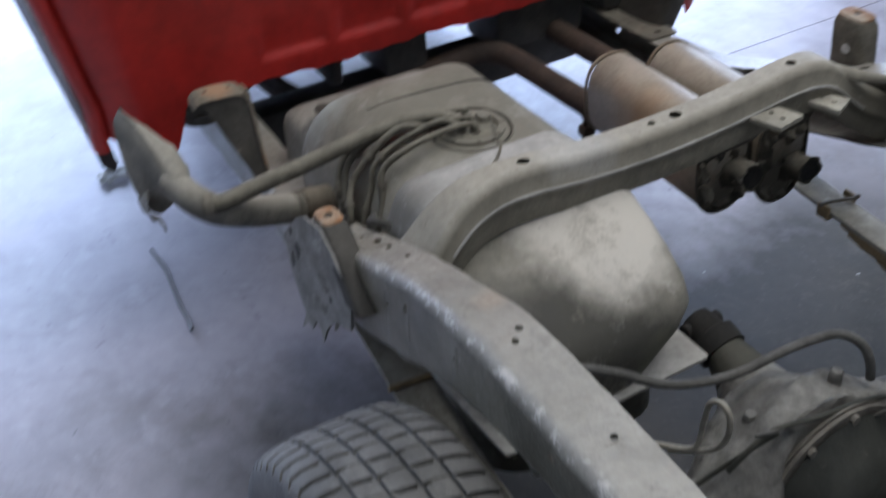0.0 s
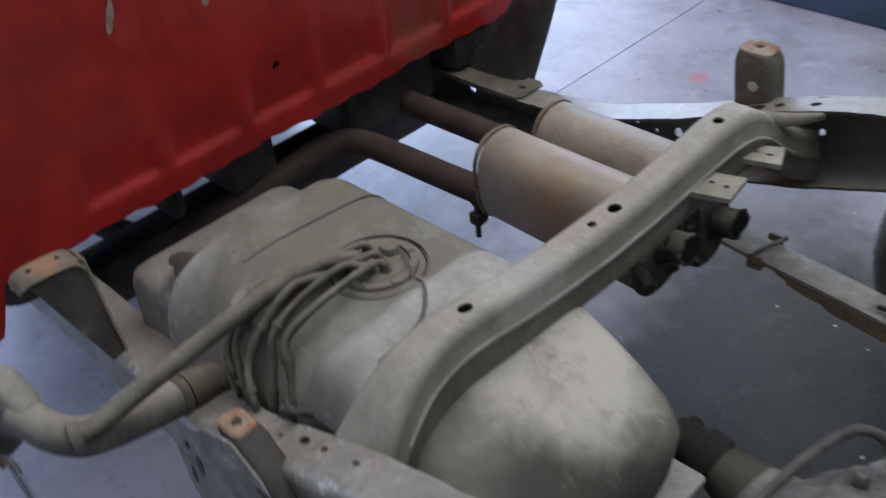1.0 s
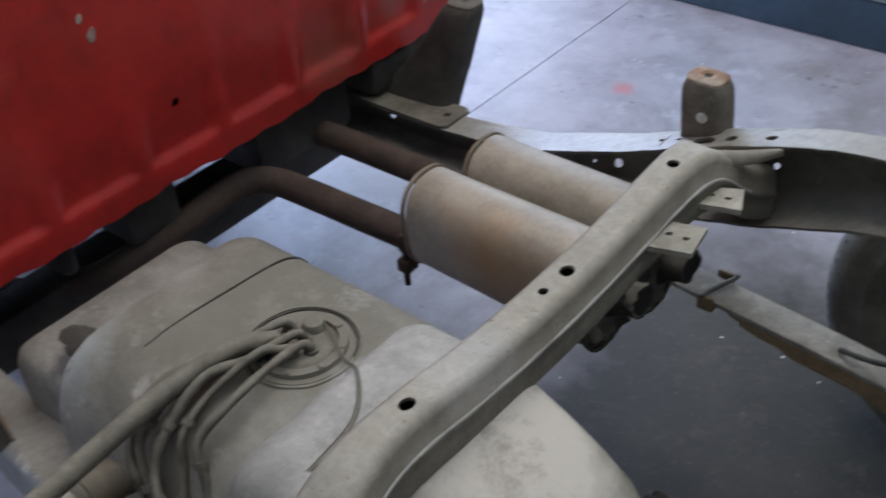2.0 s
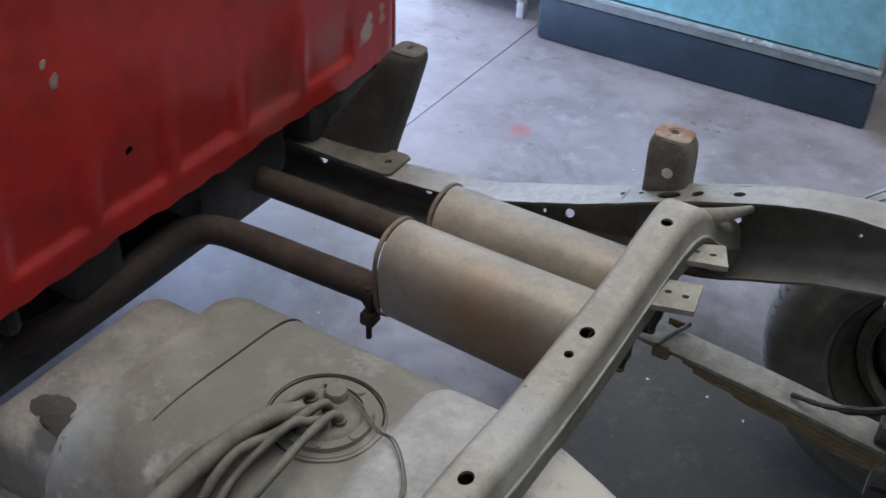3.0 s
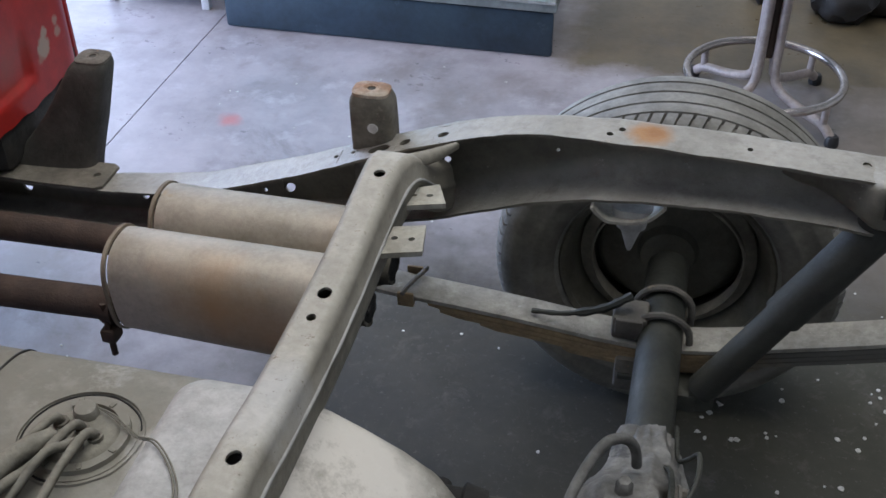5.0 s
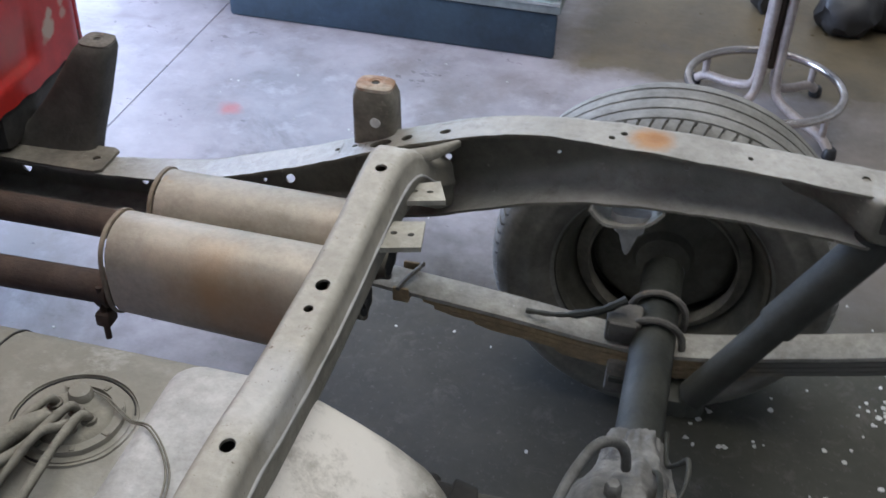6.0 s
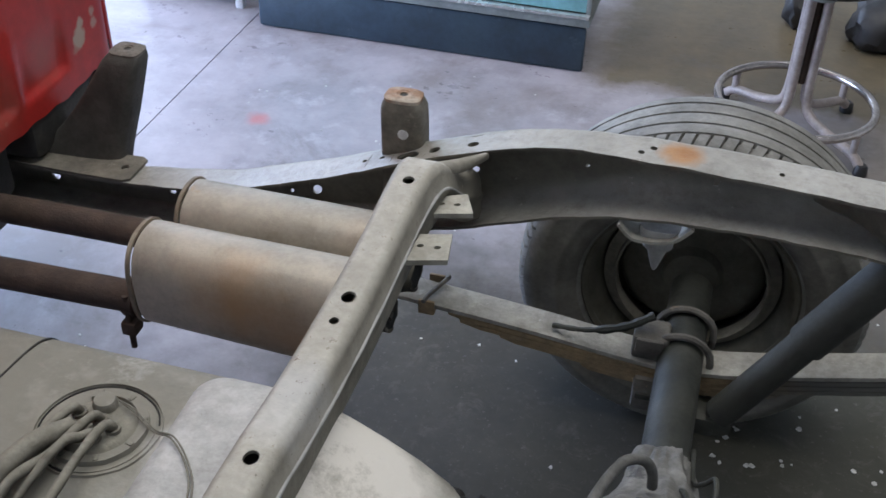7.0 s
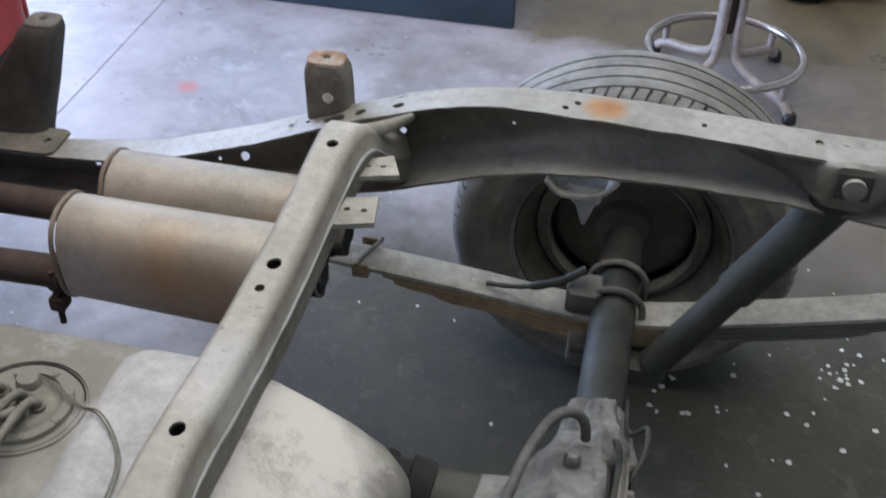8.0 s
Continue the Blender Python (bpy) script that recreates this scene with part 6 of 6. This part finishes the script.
bm = bmesh.new()
box(bm, (-1.04, 2.00, 0.921), (0.02, 2.57, 0.95), 0.005)
part("top", bm, GREYPANEL, counter, "grey counter top")

stool = empty("chrome_stool", "worn chrome pedestal stool with four splayed legs and foot ring", "stool")
SC = Vector((0.592, 1.835, 0))
for k in range(4):
    a = radians(-40 + 90 * k)
    d = Vector((math.cos(a), math.sin(a), 0))
    bm = bmesh.new()
    tube(bm, [SC + d * 0.030 + Vector((0, 0, 0.418)), SC + d * 0.030 + Vector((0, 0, 0.32)), SC + d * 0.030 + Vector((0, 0, 0.22)), SC + d * 0.032 + Vector((0, 0, 0.13)), SC + d * 0.05 + Vector((0, 0, 0.085)), SC + d * 0.12 + Vector((0, 0, 0.06)), SC + d * 0.20 + Vector((0, 0, 0.045)), SC + d * 0.235 + Vector((0, 0, 0.02))], 0.0125, 12)
    part("leg", bm, STEELLEG, stool, "dull pinkish-grey steel leg")
    bm = bmesh.new()
    q = SC + d * 0.240
    loft(bm, [[q + Vector((r * math.cos(b), r * math.sin(b), z)) for b in (2 * math.pi * i / 14 for i in range(14))] for r, z in ((0.017, 0.0), (0.019, 0.006), (0.016, 0.026), (0.012, 0.03))])
    part("rubber_foot", bm, BLACKBAG, stool, "black rubber foot")
bm = bmesh.new()
tube(bm, [SC + Vector((0, 0, 0.16)), SC + Vector((0, 0, 0.405))], 0.014, 14, n=1, smooth_line=False)
part("column", bm, PIPE, stool, "rusty dark screw column")
bm = bmesh.new()
ringp = [SC + Vector((0.205 * math.cos(a), 0.205 * math.sin(a), 0.105)) for a in (2 * math.pi * k / 48 for k in range(49))]
tube(bm, ringp, 0.0115, 12, n=1, smooth_line=False, caps=False)
part("foot_ring", bm, CHROME, stool, "shiny chrome foot ring")
for k in range(4):
    a = radians(-40 + 90 * k)
    bm = bmesh.new()
    d = Vector((math.cos(a), math.sin(a), 0))
    tube(bm, [SC + d * 0.206 + Vector((0, 0, 0.105)), SC + d * 0.205 + Vector((0, 0, 0.045))], 0.010, 10, n=1, smooth_line=False)
    part("strut", bm, STEELLEG, stool)
bm = bmesh.new()
loft(bm, [[SC + Vector((r * math.cos(b), r * math.sin(b), z)) for b in (2 * math.pi * i / 28 for i in range(28))] for r, z in ((0.048, 0.402), (0.052, 0.410), (0.046, 0.432), (0.040, 0.446))])
part("hub", bm, GREYPANEL, stool, "grey hub collar")
bm = bmesh.new()
loft(bm, [[SC + Vector((r * math.cos(b), r * math.sin(b), z)) for b in (2 * math.pi * i / 36 for i in range(36))] for r, z in ((0.05, 0.44), (0.16, 0.455), (0.175, 0.475), (0.17, 0.515), (0.14, 0.53), (0.05, 0.535))])
part("seat", bm, BLACKBAG, stool, "round black seat")


def lump(name, label, category, blobs, mat, seed):
    bm = bmesh.new()
    for (x, y, z), (rx, ry, rz) in blobs:
        made = bmesh.ops.create_icosphere(bm, subdivisions=3, radius=1.0)["verts"]
        for v in made:
            n = noise.noise(v.co * 1.8 + Vector((seed, x, y))) * 0.30 + noise.noise(v.co * 5 + Vector((seed, y, x))) * 0.10
            q = v.co * (1 + n)
            v.co = Vector((x + q.x * rx, y + q.y * ry, max(0.0, z + q.z * rz)))
    tagged(part(name, bm, mat), label, category)


lump("black_sack", "crumpled black rubbery bundle lying on the floor", "bundle", [((0.60, 2.57, 0.055), (0.05, 0.06, 0.075)), ((0.62, 2.63, 0.06), (0.06, 0.06, 0.07))], BLACKBAG, 3)
lump("black_sack", "crumpled black rubbery bundle lying on the floor", "bundle", [((0.85, 2.49, 0.065), (0.10, 0.10, 0.085)), ((1.00, 2.57, 0.09), (0.13, 0.12, 0.11))], BLACKBAG, 8)

cabinet = empty("white_cabinet", "white painted metal cabinet on short square legs", "cabinet")
bm = bmesh.new()
box(bm, (-1.478, 2.108, 0.055), (-1.132, 2.55, 0.86), 0.006)
part("body", bm, WHITE, cabinet)
bm = bmesh.new()
box(bm, (-1.455, 2.101, 0.075), (-1.155, 2.109, 0.84), 0.003)
part("door", bm, WHITE, cabinet, "flat white door")
for x in (-1.470, -1.140):
    for y in (2.118, 2.54):
        bm = bmesh.new()
        box(bm, (x - 0.013, y - 0.013, 0.0), (x + 0.013, y + 0.013, 0.056), 0.002)
        part("leg", bm, WHITE, cabinet)

bm = bmesh.new()
sheet(bm, [k / 8 for k in range(9)], [k / 8 for k in range(9)], lambda u, v: Vector((-1.475 + 0.055 * u + 0.008 * noise.noise(Vector((u * 3, v * 3, 9))), -0.570 + 0.075 * v + 0.008 * noise.noise(Vector((v * 3, u * 3, 5))), 0.012 + 0.016 * (noise.noise(Vector((u * 4, v * 4, 2))) + 0.6 * abs(noise.noise(Vector((u * 7, v * 7, 3))))))), thick=0.001)
for v in bm.verts:
    v.co.z = max(0.001, v.co.z)
tagged(part("white_sheet", bm, FLAKE, None, smooth=False), "small crumpled white sheet on the concrete floor", "paper")

bm = bmesh.new()
tube(bm, [(-1.09, -0.555, 0.004), (-1.00, -0.552, 0.004), (-0.92, -0.562, 0.004), (-0.85, -0.570, 0.004), (-0.80, -0.572, 0.005), (-0.752, -0.580, 0.012)], 0.0038, 8)
tagged(part("black_wire", bm, DARK, None), "short bent black wire lying on the concrete floor", "wire")

# flakes of white paint scattered on the floor
rng = random.Random(21)
bm = bmesh.new()
spots = []
for cx, cy, spread, count in ((0.52, 0.65, 0.012, 3), (0.50, 0.585, 0.012, 2), (0.555, 0.58, 0.008, 2), (0.614, 0.605, 0.012, 3), (0.84, 0.75, 0.022, 16), (0.83, 0.82, 0.06, 6), (0.92, 0.90, 0.09, 10), (0.72, 0.66, 0.14, 18)):
    for k in range(count):
        spots.append((rng.gauss(cx, spread), rng.gauss(cy, spread)))
for k in range(60):
    spots.append((rng.uniform(-1.0, 1.2), rng.uniform(0.4, 1.9)))
for x, y in spots:
    r = rng.uniform(0.0022, 0.0068) if x > 0.45 else rng.uniform(0.0016, 0.0042)
    ring = [(r * rng.uniform(0.6, 1.2) * math.cos(a), r * rng.uniform(0.6, 1.2) * math.sin(a)) for a in (2 * math.pi * i / 7 for i in range(7))]
    loft(bm, [[Vector((x + p, y + q, z)) for p, q in ring] for z in (0.0, 0.0015)])
tagged(part("paint_flakes", bm, FLAKE, None, smooth=False), "scattered small white paint flakes on the concrete", "flakes", kind="stuff")
